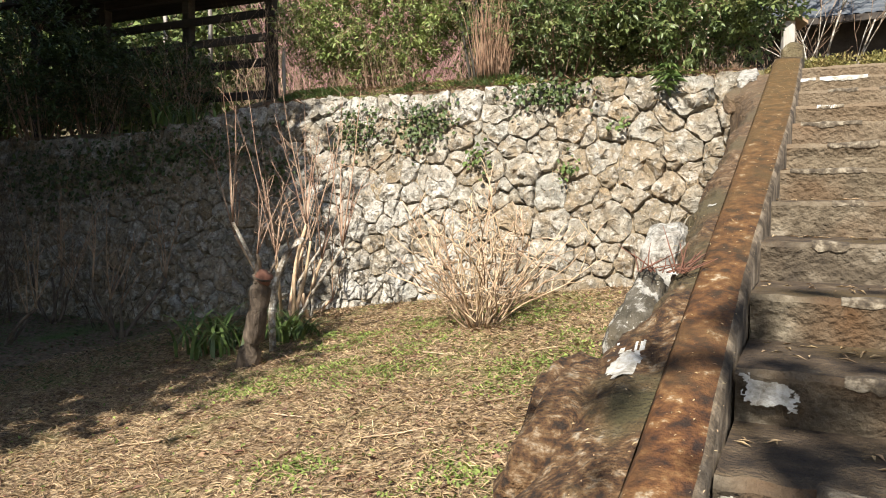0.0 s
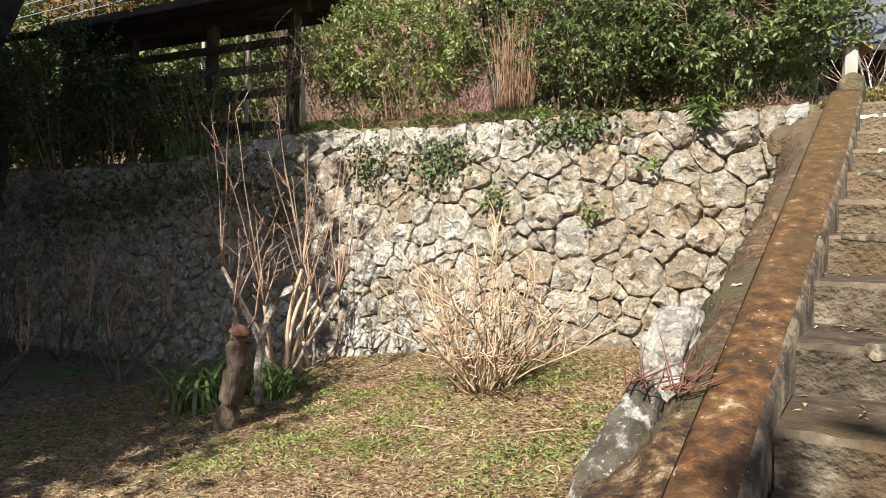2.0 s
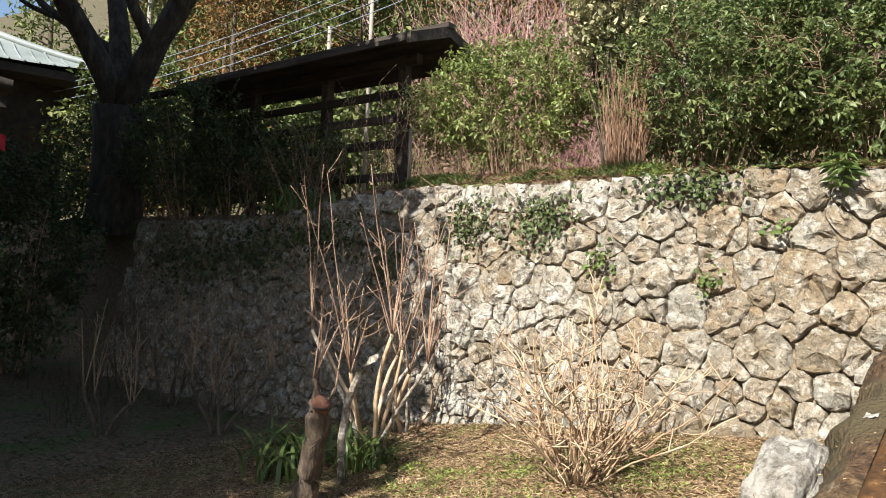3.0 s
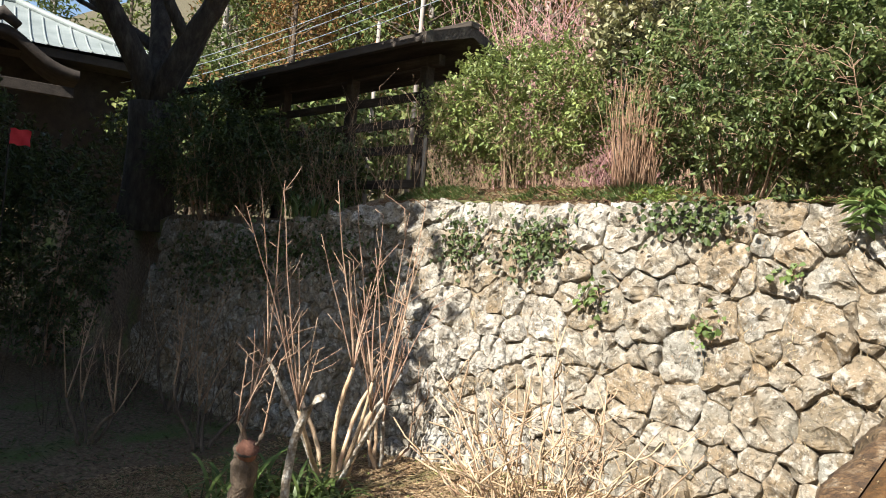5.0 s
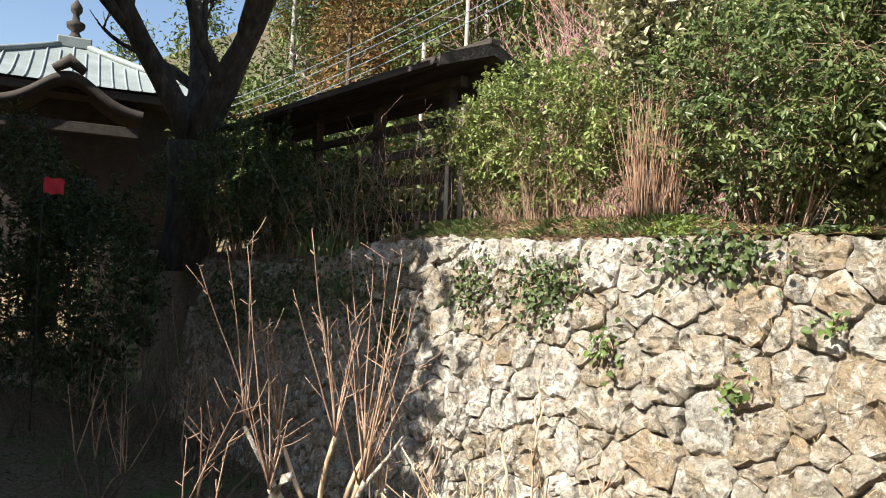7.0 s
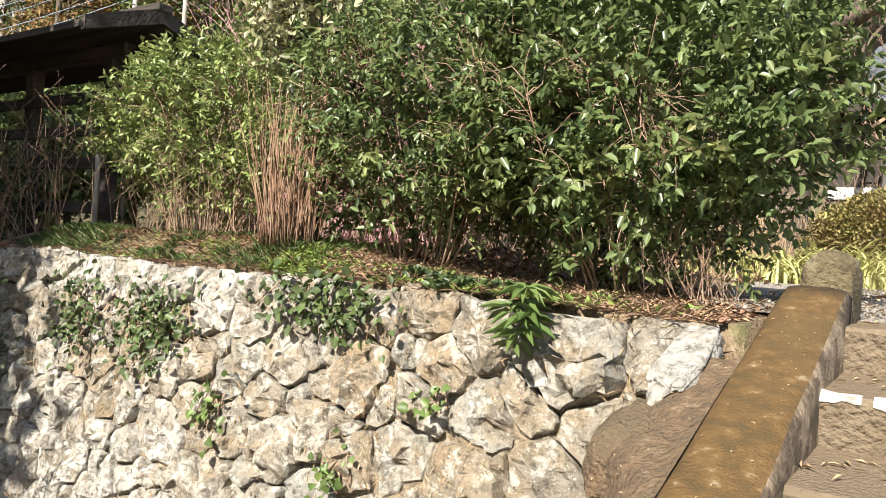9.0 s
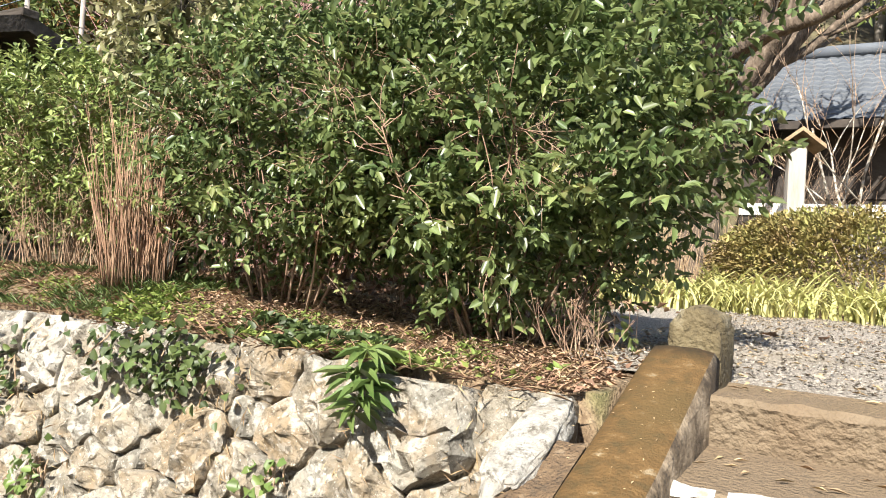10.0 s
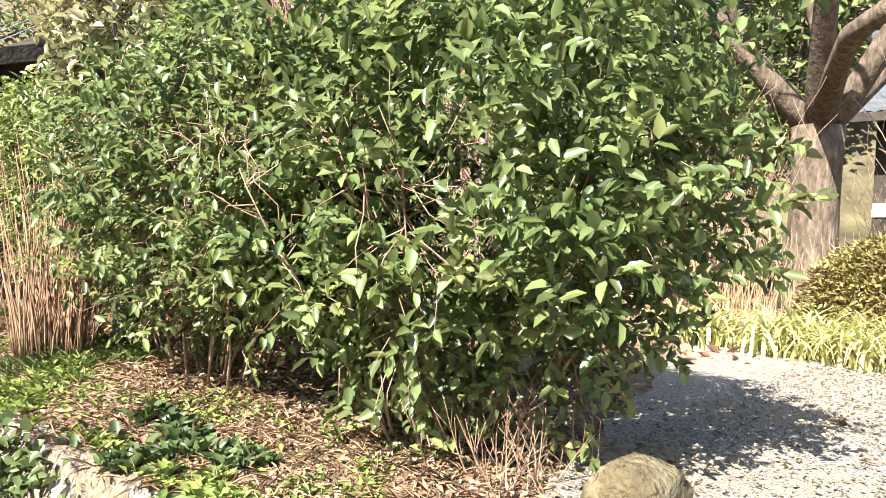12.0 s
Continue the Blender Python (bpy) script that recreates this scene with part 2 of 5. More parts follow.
M_COPPER = mat("grey_green_metal_roof", [(0.3, (0.15, 0.175, 0.17)), (0.7, (0.25, 0.28, 0.275))], 1.2, 8, 0.6, 0.1, 10, stretch=(1, 1, 1))
M_TILE = mat("blue_grey_tile", [(0.3, (0.06, 0.067, 0.077)), (0.7, (0.115, 0.125, 0.14))], 2.5, 8, 0.55, 0.2, 14, vary=0.1)
M_PLASTER = mat("white_plaster", [(0.3, (0.6, 0.58, 0.54)), (0.7, (0.78, 0.76, 0.72))], 2, 6, 0.9, 0.1, 20)
M_TIMBER = mat("dark_temple_timber", [(0.3, (0.022, 0.017, 0.014)), (0.7, (0.055, 0.043, 0.034))], 4, 6, 0.85, 0.3, 20)
M_RED = mat("red_cloth", [(0.3, (0.5, 0.02, 0.03)), (0.7, (0.7, 0.05, 0.06))], 4, 4, 0.8, 0)
M_WIRE = mat("blue_grey_wire", [(0.3, (0.2, 0.24, 0.3)), (0.7, (0.32, 0.37, 0.43))], 4, 2, 0.5, 0)
M_POLE = mat("grey_pole", [(0.3, (0.22, 0.19, 0.16)), (0.7, (0.38, 0.34, 0.3))], 3, 5, 0.8, 0.1, 20)
M_LEAF = mat("camellia_leaf", [(0.3, (0.085, 0.13, 0.045)), (0.5, (0.16, 0.205, 0.078)), (0.64, (0.21, 0.25, 0.09)), (0.78, (0.34, 0.28, 0.12))], 3, 3, 0.36, 0, vary=0.5, island=True, trans=0.5, spec=0.55)


def grade(m, lo, hi, tint, wander=1.6):
    """A second tint that takes over up the slope, with a ragged front: along the object's y from lo to hi."""
    n, link = m.node_tree.nodes, m.node_tree.links.new
    b = n["Principled BSDF"]
    col = b.inputs["Base Color"].links[0].from_socket
    tc, sep, no = n.new("ShaderNodeTexCoord"), n.new("ShaderNodeSeparateXYZ"), n.new("ShaderNodeTexNoise")
    no.inputs["Scale"].default_value, no.inputs["Detail"].default_value = 3.0, 8.0
    link(tc.outputs["Object"], sep.inputs["Vector"])
    link(tc.outputs["Object"], no.inputs["Vector"])
    add = n.new("ShaderNodeMath")
    add.operation = "MULTIPLY_ADD"
    link(no.outputs["Fac"], add.inputs[0])
    add.inputs[1].default_value = wander
    link(sep.outputs["Y"], add.inputs[2])
    mr, mx = n.new("ShaderNodeMapRange"), n.new("ShaderNodeMix")
    mr.inputs["From Min"].default_value, mr.inputs["From Max"].default_value = lo, hi
    mr.inputs["To Max"].default_value = 0.6
    link(add.outputs["Value"], mr.inputs["Value"])
    mx.data_type = "RGBA"
    link(mr.outputs["Result"], mx.inputs["Factor"])
    link(col, mx.inputs["A"])
    mx.inputs["B"].default_value = (*tint, 1)
    link(mx.outputs["Result"], b.inputs["Base Color"])


grade(M_MOSS, -4.5, -0.5, (0.085, 0.056, 0.016))
grade(M_TREAD, -2.6, -0.2, (0.2, 0.145, 0.09))
grade(M_STEP, -3.2, -0.4, (0.18, 0.132, 0.084))
grade(M_SKIRT, -4.0, 0.0, (0.14, 0.098, 0.06))


def part(name, bm, material, parent=None, label="", smooth=False):
    me = bpy.data.meshes.new(name)
    bm.to_mesh(me)
    bm.free()
    me.materials.append(material)
    if smooth:
        me.polygons.foreach_set("use_smooth", [True] * len(me.polygons))
    ob = new(name, me)
    if parent:
        ob.parent = parent
    if label:
        ob["label"] = label
    return ob


def raw(name, verts, faces, material, parent=None, label="", smooth=False):
    """A mesh object from vertices and faces that a loop worked out."""
    me = bpy.data.meshes.new(name)
    me.from_pydata([tuple(v) for v in verts], [], faces)
    me.materials.append(material)
    if smooth:
        me.polygons.foreach_set("use_smooth", [True] * len(me.polygons))
    ob = new(name, me)
    if parent:
        ob.parent = parent
    if label:
        ob["label"] = label
    return ob


def thing(name, place, label, category, group="", kind=""):
    ob = new(name)
    ob.location = place
    ob.empty_display_size = 0.2
    return tagged(ob, label, category, group, kind)


def nz(x, y, z=0.0, s=1.0):
    return noise.noise(Vector((x * s, y * s, z * s)))


# ---- lie of the land ----
WALL_X0, WALL_X1 = -11.0, -0.62


def sst(a, b, v):
    t = min(1.0, max(0.0, (v - a) / (b - a)))
    return t * t * (3 - 2 * t)


def garden_z(x, y):
    z = 0.28 + 0.13 * (x + 2.35) + 0.13 * (y - 5.4)
    z = max(z, -0.25 + 0.05 * z)
    return z + 0.025 * nz(x, y, 0, 1.3) + 0.012 * nz(x, y, 3, 5)


def terrace_z(x, y):
    z = 2.47 + 0.16 * sst(-1.6, -3.2, x) * sst(6.9, 7.4, y) + 0.018 * max(0.0, min(5.0, y - 7.4)) * sst(-5, -1, x)
    z -= 0.35 * sst(-5.5, -8.5, x)
    z += 0.02 * nz(x, y, 1, 1.7)
    return z


def hill_z(x, y):
    d = y - 20 - 0.25 * x
    return (0.55 * d + 1.5 * nz(x, y, 5, 0.06)) * sst(0, 16, d) if d > 0 else 0.0


def land_z(x, y):
    if y >= (7.46 if -0.42 < x <= 2.5 else 7.05):
        return terrace_z(x, y) + hill_z(x, y)
    if x > 2.5:
        return min(2.47, 0.45 + 0.368 * (y - 1.9))
    if x > -0.6:
        return min(garden_z(-0.6, y), 0.36 * (y + 0.4)) - 0.45
    return garden_z(x, y)


def wall_y(z):
    """The wall's face: it leans back as it rises."""
    return 6.55 + 0.19 * (z - 0.2)


def axis(cuts):
    out = []
    for a, b, n in cuts:
        out += [a + (b - a) * i / n for i in range(n)]
    return out + [cuts[-1][1]]


def build_ground():
    xs = axis([(-400, -60, 8), (-60, -14, 16), (-14, -7, 28), (-7, 1, 110), (1, 6, 12), (6, 40, 10), (40, 400, 8)])
    ys = axis([(-300, -30, 6), (-30, -3, 12), (-3, 7.04, 130), (7.06, 9, 36), (9, 14, 30), (14, 40, 26), (40, 120, 20), (120, 400, 6)])
    ys = sorted(ys)
    v = [(x, y, land_z(x, y)) for y in ys for x in xs]
    w = len(xs)
    f = [(j * w + i, j * w + i + 1, (j + 1) * w + i + 1, (j + 1) * w + i) for j in range(len(ys) - 1) for i in range(w - 1)]
    ob = raw("ground", v, f, M_LAWN, smooth=True)
    ob.data.materials.append(M_TERRACE)
    ob.data.materials.append(M_HILL)
    idx = [2 if ys[k // (w - 1)] > 15.5 else 1 if ys[k // (w - 1)] >= 6.9 or xs[k % (w - 1)] < -6.3 + 0.8 * nz(ys[k // (w - 1)], 0, 3, 0.9) else 0 for k in range(len(f))]
    ob.data.polygons.foreach_set("material_index", idx)
    return tagged(ob, "dry winter lawn with green patches below a leaf-littered terrace", "ground", kind="structure")


build_ground()

# ---- stairs ----
STEP_X0, STEP_X1, RISE, RUN, TOP_Y, TOP_Z = -0.20, 2.6, 0.1745, 0.489, 7.22, 2.485
SLOPE = RISE / RUN


def build_stairs():
    stairs = thing("stairs", (0.8, TOP_Y, TOP_Z), "wide worn concrete steps stained brown by moss", "stairs", kind="structure")
    n = 20
    for k in range(n):
        y0, z1 = TOP_Y - RUN * k, TOP_Z - RISE * k
        y1 = y0 + RUN + (0.02 if k else -RUN + 0.3)
        xs = axis([(STEP_X0, 1.2, 70), (1.2, STEP_X1, 6)])
        prof = [(y0 + 0.03, z1 - RISE - 0.05), (y0 + 0.012, z1 - RISE * 0.5), (y0, z1 - 0.02), (y0 + 0.016, z1), (y0 + RUN * 0.5, z1 + 0.004), (y1, z1 + 0.01), (y1, z1 - RISE - 0.05)]
        v, f = [], []
        for x in xs:
            for j, (y, z) in enumerate(prof):
                wob = 0.014 * nz(x * 3, k * 7.1, j, 1.0) + 0.008 * nz(x * 14, k * 7.1, j * 3.0, 1.0) if 0 < j < 5 else 0
                v.append((x - 0.8, y + wob - TOP_Y, z + wob * 0.8 - TOP_Z))
        m = len(prof)
        for i in range(len(xs) - 1):
            for j in range(m - 1):
                a = i * m + j
                f.append((a, a + m, a + m + 1, a + 1))
        f.append(tuple(range(m)))
        f.append(tuple(range((len(xs) - 1) * m + m - 1, (len(xs) - 1) * m - 1, -1)))
        st = raw("step", v, f, M_STEP, stairs)
        st.data.materials.append(M_TREAD)
        st.data.polygons.foreach_set("material_index", [1 if q < (len(xs) - 1) * (m - 1) and q % (m - 1) >= 3 else 0 for q in range(len(f))])
    return stairs


build_stairs()


def par_z(y):
    return 0.645 + 0.36 * (y - 1.9)


def skirt_ring(y):
    """The skirt's cross-section at y, from the coping outwards."""
    z = par_z(y)
    wd = 0.1 + 0.15 * sst(3.1, 1.9, y) + 0.1 * sst(5.7, 6.4, y) + 0.04 * nz(y, 0, 7, 1.9) + 0.04 * nz(y, 0, 9, 6)
    base = garden_z(-0.7, y) - 0.15
    return [(-0.385, z - 0.015), (-0.43, z - 0.022), (-0.40 - wd * 0.4, z - 0.03), (-0.40 - wd * 0.6, z - 0.045), (-0.40 - wd * 0.8, z - 0.065), (-0.40 - wd, z - 0.1), (-0.42 - wd, z - 0.16), (-0.425 - wd, z - 0.25), (-0.42 - wd, min(z - 0.3, base))]


def build_parapet():
    par = thing("stair_parapet", (-0.3, TOP_Y, 2.4), "sloping mossy brown concrete parapet beside the steps", "parapet", kind="structure")
    o = Vector((-0.3, TOP_Y, 2.4))
    # coping strip
    ys = axis([(-1.5, 7.36, 90)])
    v, f = [], []
    for y in ys:
        z, w = par_z(y), 0.006 * nz(y, 2, 0, 3)
        c = -0.15 - 0.06 * sst(6.0, 2.4, y)
        ring = [(c, z - 0.5), (c + w, z - 0.03), (c - 0.018 + w, z - 0.004), (c - 0.07, z + 0.006), (-0.33, z + 0.006), (-0.37 + w, z), (-0.39 + w, z - 0.03), (-0.39, z - 0.5)]
        v += [Vector((x, y, zz + 0.004 * nz(y * 4, x * 9, 1))) - o for x, zz in ring]
    m = 8
    for i in range(len(ys) - 1):
        for j in range(m - 1):
            a = i * m + j
            f.append((a, a + 1, a + m + 1, a + m))
    f += [tuple(range(m - 1, -1, -1)), tuple(range((len(ys) - 1) * m, len(ys) * m))]
    coping = raw("coping", v, f, M_MOSS, par, "brown mossy coping", True)
    coping.data.materials.append(M_SIDE)
    coping.data.polygons.foreach_set("material_index", [1 if k < (len(ys) - 1) * (m - 1) and k % (m - 1) < 2 else 0 for k in range(len(f))])
    # mortar skirt on the garden side
    v, f = [], []
    ys = axis([(-1.5, 6.75, 300)])
    for y in ys:
        ring = skirt_ring(y)
        v += [Vector((x + (0.03 * nz(y * 3, zz * 3, 4) + 0.035 * nz(y * 11, zz * 11, 4) + 0.014 * nz(y * 31, zz * 31, 4) if x < -0.44 else 0), y, zz + (0.025 * nz(y * 5, x * 8, 1) + 0.018 * nz(y * 16, x * 16, 1) if x < -0.42 else 0))) - o for x, zz in ring]
    m = 9
    for i in range(len(ys) - 1):
        for j in range(m - 1):
            a = i * m + j
            f.append((a, a + 1, a + m + 1, a + m))
    raw("mortar_skirt", v, f, M_SKIRT, par, "rough mossy mortar", True)
    # rounded end stone at the top
    bm = bmesh.new()
    bmesh.ops.create_icosphere(bm, subdivisions=4, radius=1)
    for q in bm.verts:
        d = q.co.copy()
        d = Vector([math.copysign(abs(c) ** 0.42, c) for c in d]) * (1 + 0.12 * nz(d.x * 1.6, d.y * 1.6, d.z * 1.6) + 0.06 * nz(d.x * 5, d.y * 5, d.z * 5))
        q.co = Vector((-0.235 + 0.1 * d.x, 7.5 + 0.13 * d.y, 2.55 + (0.215 if d.z > 0 else 0.2) * d.z - 0.04 * abs(d.x) * max(0.0, d.z))) - o
    part("end_stone", bm, M_ENDSTONE, par, "rounded grey-brown end stone", True)
    # boulders that carry the mortar on the garden side: along, out, half sizes, squareness, material
    rng = random.Random(19)
    rows = [(3.4, 0.06, 0.09, 0.17, 0.15, 0.5, M_PALE), (2.8, 0.08, 0.1, 0.25, 0.2, 0.7, M_DARKSTONE), (2.1, 0.02, 0.14, 0.3, 0.2, 0.4, M_SKIRT)]
    rows += [(y, 0.02, 0.12, 0.26, 0.2, 0.7, M_DARKSTONE if k % 2 else M_SKIRT) for k, y in enumerate((1.45, 0.85, 0.2, -0.5))]
    rows += [(6.72, 0.115, 0.075, 0.22, 0.05, 0.5, M_PALE), (6.38, 0.06, 0.09, 0.16, 0.09, 0.6, M_SKIRT)]
    for y, out, hx, hy, hz, sq, m in rows:
        bm = bmesh.new()
        bmesh.ops.create_icosphere(bm, subdivisions=4, radius=1)
        off = rng.uniform(0, 40)
        for q in bm.verts:
            d = q.co.copy()
            d = Vector([math.copysign(abs(c) ** sq, c) for c in d])
            d *= 1 + 0.2 * nz(d.x * 1.3 + off, d.y * 1.3, d.z * 1.3) + 0.12 * nz(d.x * 3.5 + off, d.y * 3.5, d.z * 3.5) + 0.05 * nz(d.x * 9 + off, d.y * 9, d.z * 9)
            q.co = Vector((-0.66 + out + hx * d.x, y + hy * d.y, par_z(y) - (0.06 if hz > 0.06 else -0.01) - hz + hz * d.z + 0.368 * hy * d.y)) - o
        part("boulder", bm, m, par, "", m is M_SKIRT)
    return par


build_parapet()


def skirt_z(x, y):
    ring = skirt_ring(y)
    for (xa, za), (xb, zb) in zip(ring, ring[1:6]):
        if xb <= x <= xa:
            z = za + (zb - za) * (x - xa) / (xb - xa)
            return z + (0.025 * nz(y * 5, x * 8, 1) + 0.018 * nz(y * 16, x * 16, 1) if x < -0.42 else 0)
    return par_z(y) - 0.1


def lime_splash(parent, cx, cy, rx, ry, zf, seed):
    """A thin splash of lime that lies on a surface, of ragged outline."""
    step = 0.008
    nx, ny = int(rx * 1.4 / step), int(ry * 1.4 / step)
    idx, v, f = {}, [], []

    def inside(i, j):
        x, y = i * step / rx, j * step / ry
        return math.hypot(x, y) < 0.85 + 0.55 * nz(x * 1.7, y * 1.7, seed) + 0.25 * nz(x * 6, y * 6, seed)

    def vert(i, j):
        if (i, j) not in idx:
            x, y = cx + i * step, cy + j * step
            idx[i, j] = len(v)
            v.append(Vector((x, y, zf(x, y) + 0.005)) - parent.location)
        return idx[i, j]

    for i in range(-nx, nx):
        for j in range(-ny, ny):
            if inside(i, j):
                f.append((vert(i, j), vert(i + 1, j), vert(i + 1, j + 1), vert(i, j + 1)))
    return raw("lime_splash", v, f, M_LIME, parent, "white lime splash", True)


def lime_edge(parent, k, x0, x1, seed, material=M_LIME, label="white lime along the edge"):
    """A broken white line along a step's nosing."""
    y0, z1 = TOP_Y - RUN * k, TOP_Z - RISE * k
    n = max(6, int((x1 - x0) / 0.012))
    v, f = [], []
    for i in range(n + 1):
        x = x0 + (x1 - x0) * i / n
        wob = 0.014 * nz(x * 3, k * 7.1, 2, 1.0) + 0.008 * nz(x * 14, k * 7.1, 6.0, 1.0)
        wob2 = 0.014 * nz(x * 3, k * 7.1, 3, 1.0) + 0.008 * nz(x * 14, k * 7.1, 9.0, 1.0)
        taper = min(1.0, 6 * i / n, 6 * (n - i) / n)
        w = taper * (0.016 + 0.035 * nz(x * 7, seed, 0) + 0.02 * nz(x * 30, seed, 0))
        v += [Vector(q) - parent.location for q in ((x, y0 + wob - 0.003, z1 - 0.02 - w * 0.5 + wob * 0.8), (x, y0 + wob - 0.004, z1 - 0.012 + wob * 0.8), (x, y0 + wob2 + 0.014, z1 + 0.005 + wob2 * 0.8), (x, y0 + wob2 + 0.02 + max(0.0, w), z1 + 0.007 + wob2 * 0.8))]
    for i in range(n):
        for j in range(3):
            a = i * 4 + j
            f.append((a, a + 1, a + 5, a + 4))
    return raw("nosing", v, f, material, parent, label, True)


def lime_riser(parent, k, cx, cz, rx, rz, seed):
    """A ragged lime stain on a step's riser, highest beside the coping."""
    step, y = 0.003, TOP_Y - RUN * k - 0.014
    idx, v, f = {}, [], []

    def vert(i, j):
        if (i, j) not in idx:
            idx[i, j] = len(v)
            x, z = cx + i * step, cz + j * step
            v.append(Vector((x, y + 0.014 * nz(x * 3, k * 7.1, 2, 1.0) - 0.012, z)) - parent.location)
        return idx[i, j]

    for i in range(-int(rx / step) * 2, int(rx / step) * 2):
        for j in range(-int(rz / step) * 2, int(rz / step) * 2):
            x, z = i * step / rx, j * step / rz
            if max(abs(x), abs(z + 0.35 * x)) < 0.85 + 0.4 * nz(x * 1.7, z * 1.7, seed) + 0.25 * nz(x * 6, z * 6, seed) - 0.3 * max(0.0, x):
                f.append((vert(i, j), vert(i + 1, j), vert(i + 1, j + 1), vert(i, j + 1)))
    return raw("lime_splash", v, f, M_LIME, parent, "white lime stain", True)


def build_lime():
    par, st = bpy.data.objects["stair_parapet"], bpy.data.objects["stairs"]
    lime_splash(par, -0.52, 2.26, 0.06, 0.12, skirt_z, 1.3)
    lime_splash(par, -0.5, 3.05, 0.03, 0.03, skirt_z, 2.7)
    lime_splash(par, -0.47, 3.6, 0.05, 0.03, skirt_z, 4.1)
    lime_riser(st, 10, -0.1, 0.675, 0.09, 0.045, 3.9)
    lime_riser(st, 11, -0.14, 0.5, 0.045, 0.035, 5.2)
    for j, (k, x0, x1) in enumerate(((1, -0.19, -0.04), (1, -0.01, 0.33), (3, -0.02, 0.1))):
        lime_edge(st, k, x0, x1, j * 2.3)
    # broken paler lines along the nosings below the top steps
    rng = random.Random(77)
    for k in range(2, 13):
        x = rng.uniform(-0.15, 0.1)
        while x < 1.2:
            x1 = x + rng.uniform(0.1, 0.4)
            lime_edge(st, k, x, x1, k * 3.1 + x, M_EDGE, "broken pale edge")
            x = x1 + rng.uniform(0.05, 0.4)


build_lime()

# ---- retaining wall ----
def clip(poly, nx, nz_, d):
    """The part of a polygon on the side n.p <= d."""
    out = []
    for i in range(len(poly)):
        a, b = poly[i - 1], poly[i]
        da, db = a[0] * nx + a[1] * nz_ - d, b[0] * nx + b[1] * nz_ - d
        if (da <= 0) != (db <= 0):
            t = da / (da - db)
            out.append((a[0] + (b[0] - a[0]) * t, a[1] + (b[1] - a[1]) * t))
        if db <= 0:
            out.append(b)
    return out


def stone_mesh(poly, rng, proud):
    """One field stone from its outline on the wall: a rounded, faceted face with depth behind it."""
    cx, cz = sum(p[0] for p in poly) / len(poly), sum(p[1] for p in poly) / len(poly)
    rad = sum(math.hypot(p[0] - cx, p[1] - cz) for p in poly) / len(poly)
    k = 1 - min(0.2, 0.006 / rad)
    ring = [((p[0] - cx) * k, (p[1] - cz) * k) for p in poly]
    # cut the corners, then even out the ring
    cut = []
    for i in range(len(ring)):
        a, b = ring[i], ring[(i + 1) % len(ring)]
        q = 0.04 + 0.08 * rng.random()
        cut += [(a[0] + (b[0] - a[0]) * q, a[1] + (b[1] - a[1]) * q), (a[0] + (b[0] - a[0]) * (1 - q), a[1] + (b[1] - a[1]) * (1 - q))]
    peri = [math.hypot(cut[i][0] - cut[i - 1][0], cut[i][1] - cut[i - 1][1]) for i in range(len(cut))]
    n, total, out, acc, j = 26, sum(peri), [], 0.0, 0
    for i in range(n):
        want = total * i / n
        while acc + peri[(j + 1) % len(cut)] < want:
            j += 1
            acc += peri[j % len(cut)]
        a, b = cut[j % len(cut)], cut[(j + 1) % len(cut)]
        t = (want - acc) / max(1e-6, peri[(j + 1) % len(cut)])
        out.append((a[0] + (b[0] - a[0]) * t, a[1] + (b[1] - a[1]) * t))
    off = rng.uniform(0, 50)
    cuts = [(rng.uniform(0.75, 1.1) * proud, math.cos(w) * s, math.sin(w) * s) for w, s in ((rng.uniform(0, 6.28), rng.uniform(0.1, 0.95)) for _ in range(6))]
    v, f = [], []
    for s, d in ((1.0, -0.22), (1.0, 0.0), (0.99, 0.7), (0.95, 0.95), (0.78, 1.0), (0.54, 1.0), (0.27, 1.0)):
        for x, z in out:
            px, pz = x * s, z * s
            dep = d * 0.8
            if d > 0:
                face = min(h - p * px - q * pz for h, p, q in cuts) + proud * 0.25
                rough = rad * (0.22 * nz(px * 8 + off, pz * 8, off) + 0.2 * nz(px * 19 + off, pz * 19, off) + 0.12 * nz(px * 45, pz * 45, off))
                dep = max(0.62 * proud + 0.4 * rough, min(face + rough, 1.35 * proud)) * d
                px, pz = px + 0.2 * rad * nz(px * 14 + off, pz * 14, 3), pz + 0.2 * rad * nz(px * 14, pz * 14 + off, 8)
            v.append((px, -dep, pz))
    v.append((0, -(min(h for h, _, _ in cuts) + proud * 0.25), 0))
    for r in range(6):
        for i in range(n):
            a, b = r * n + i, r * n + (i + 1) % n
            f.append((a, b, b + n, a + n))
    for i in range(n):
        f.append((6 * n + i, 6 * n + (i + 1) % n, 7 * n))
    return (cx, cz), v, f


def wall_top(x):
    return 2.43 + 0.05 * nz(x, 0, 4, 2.5) - 0.3 * sst(-5.5, -8.5, x)


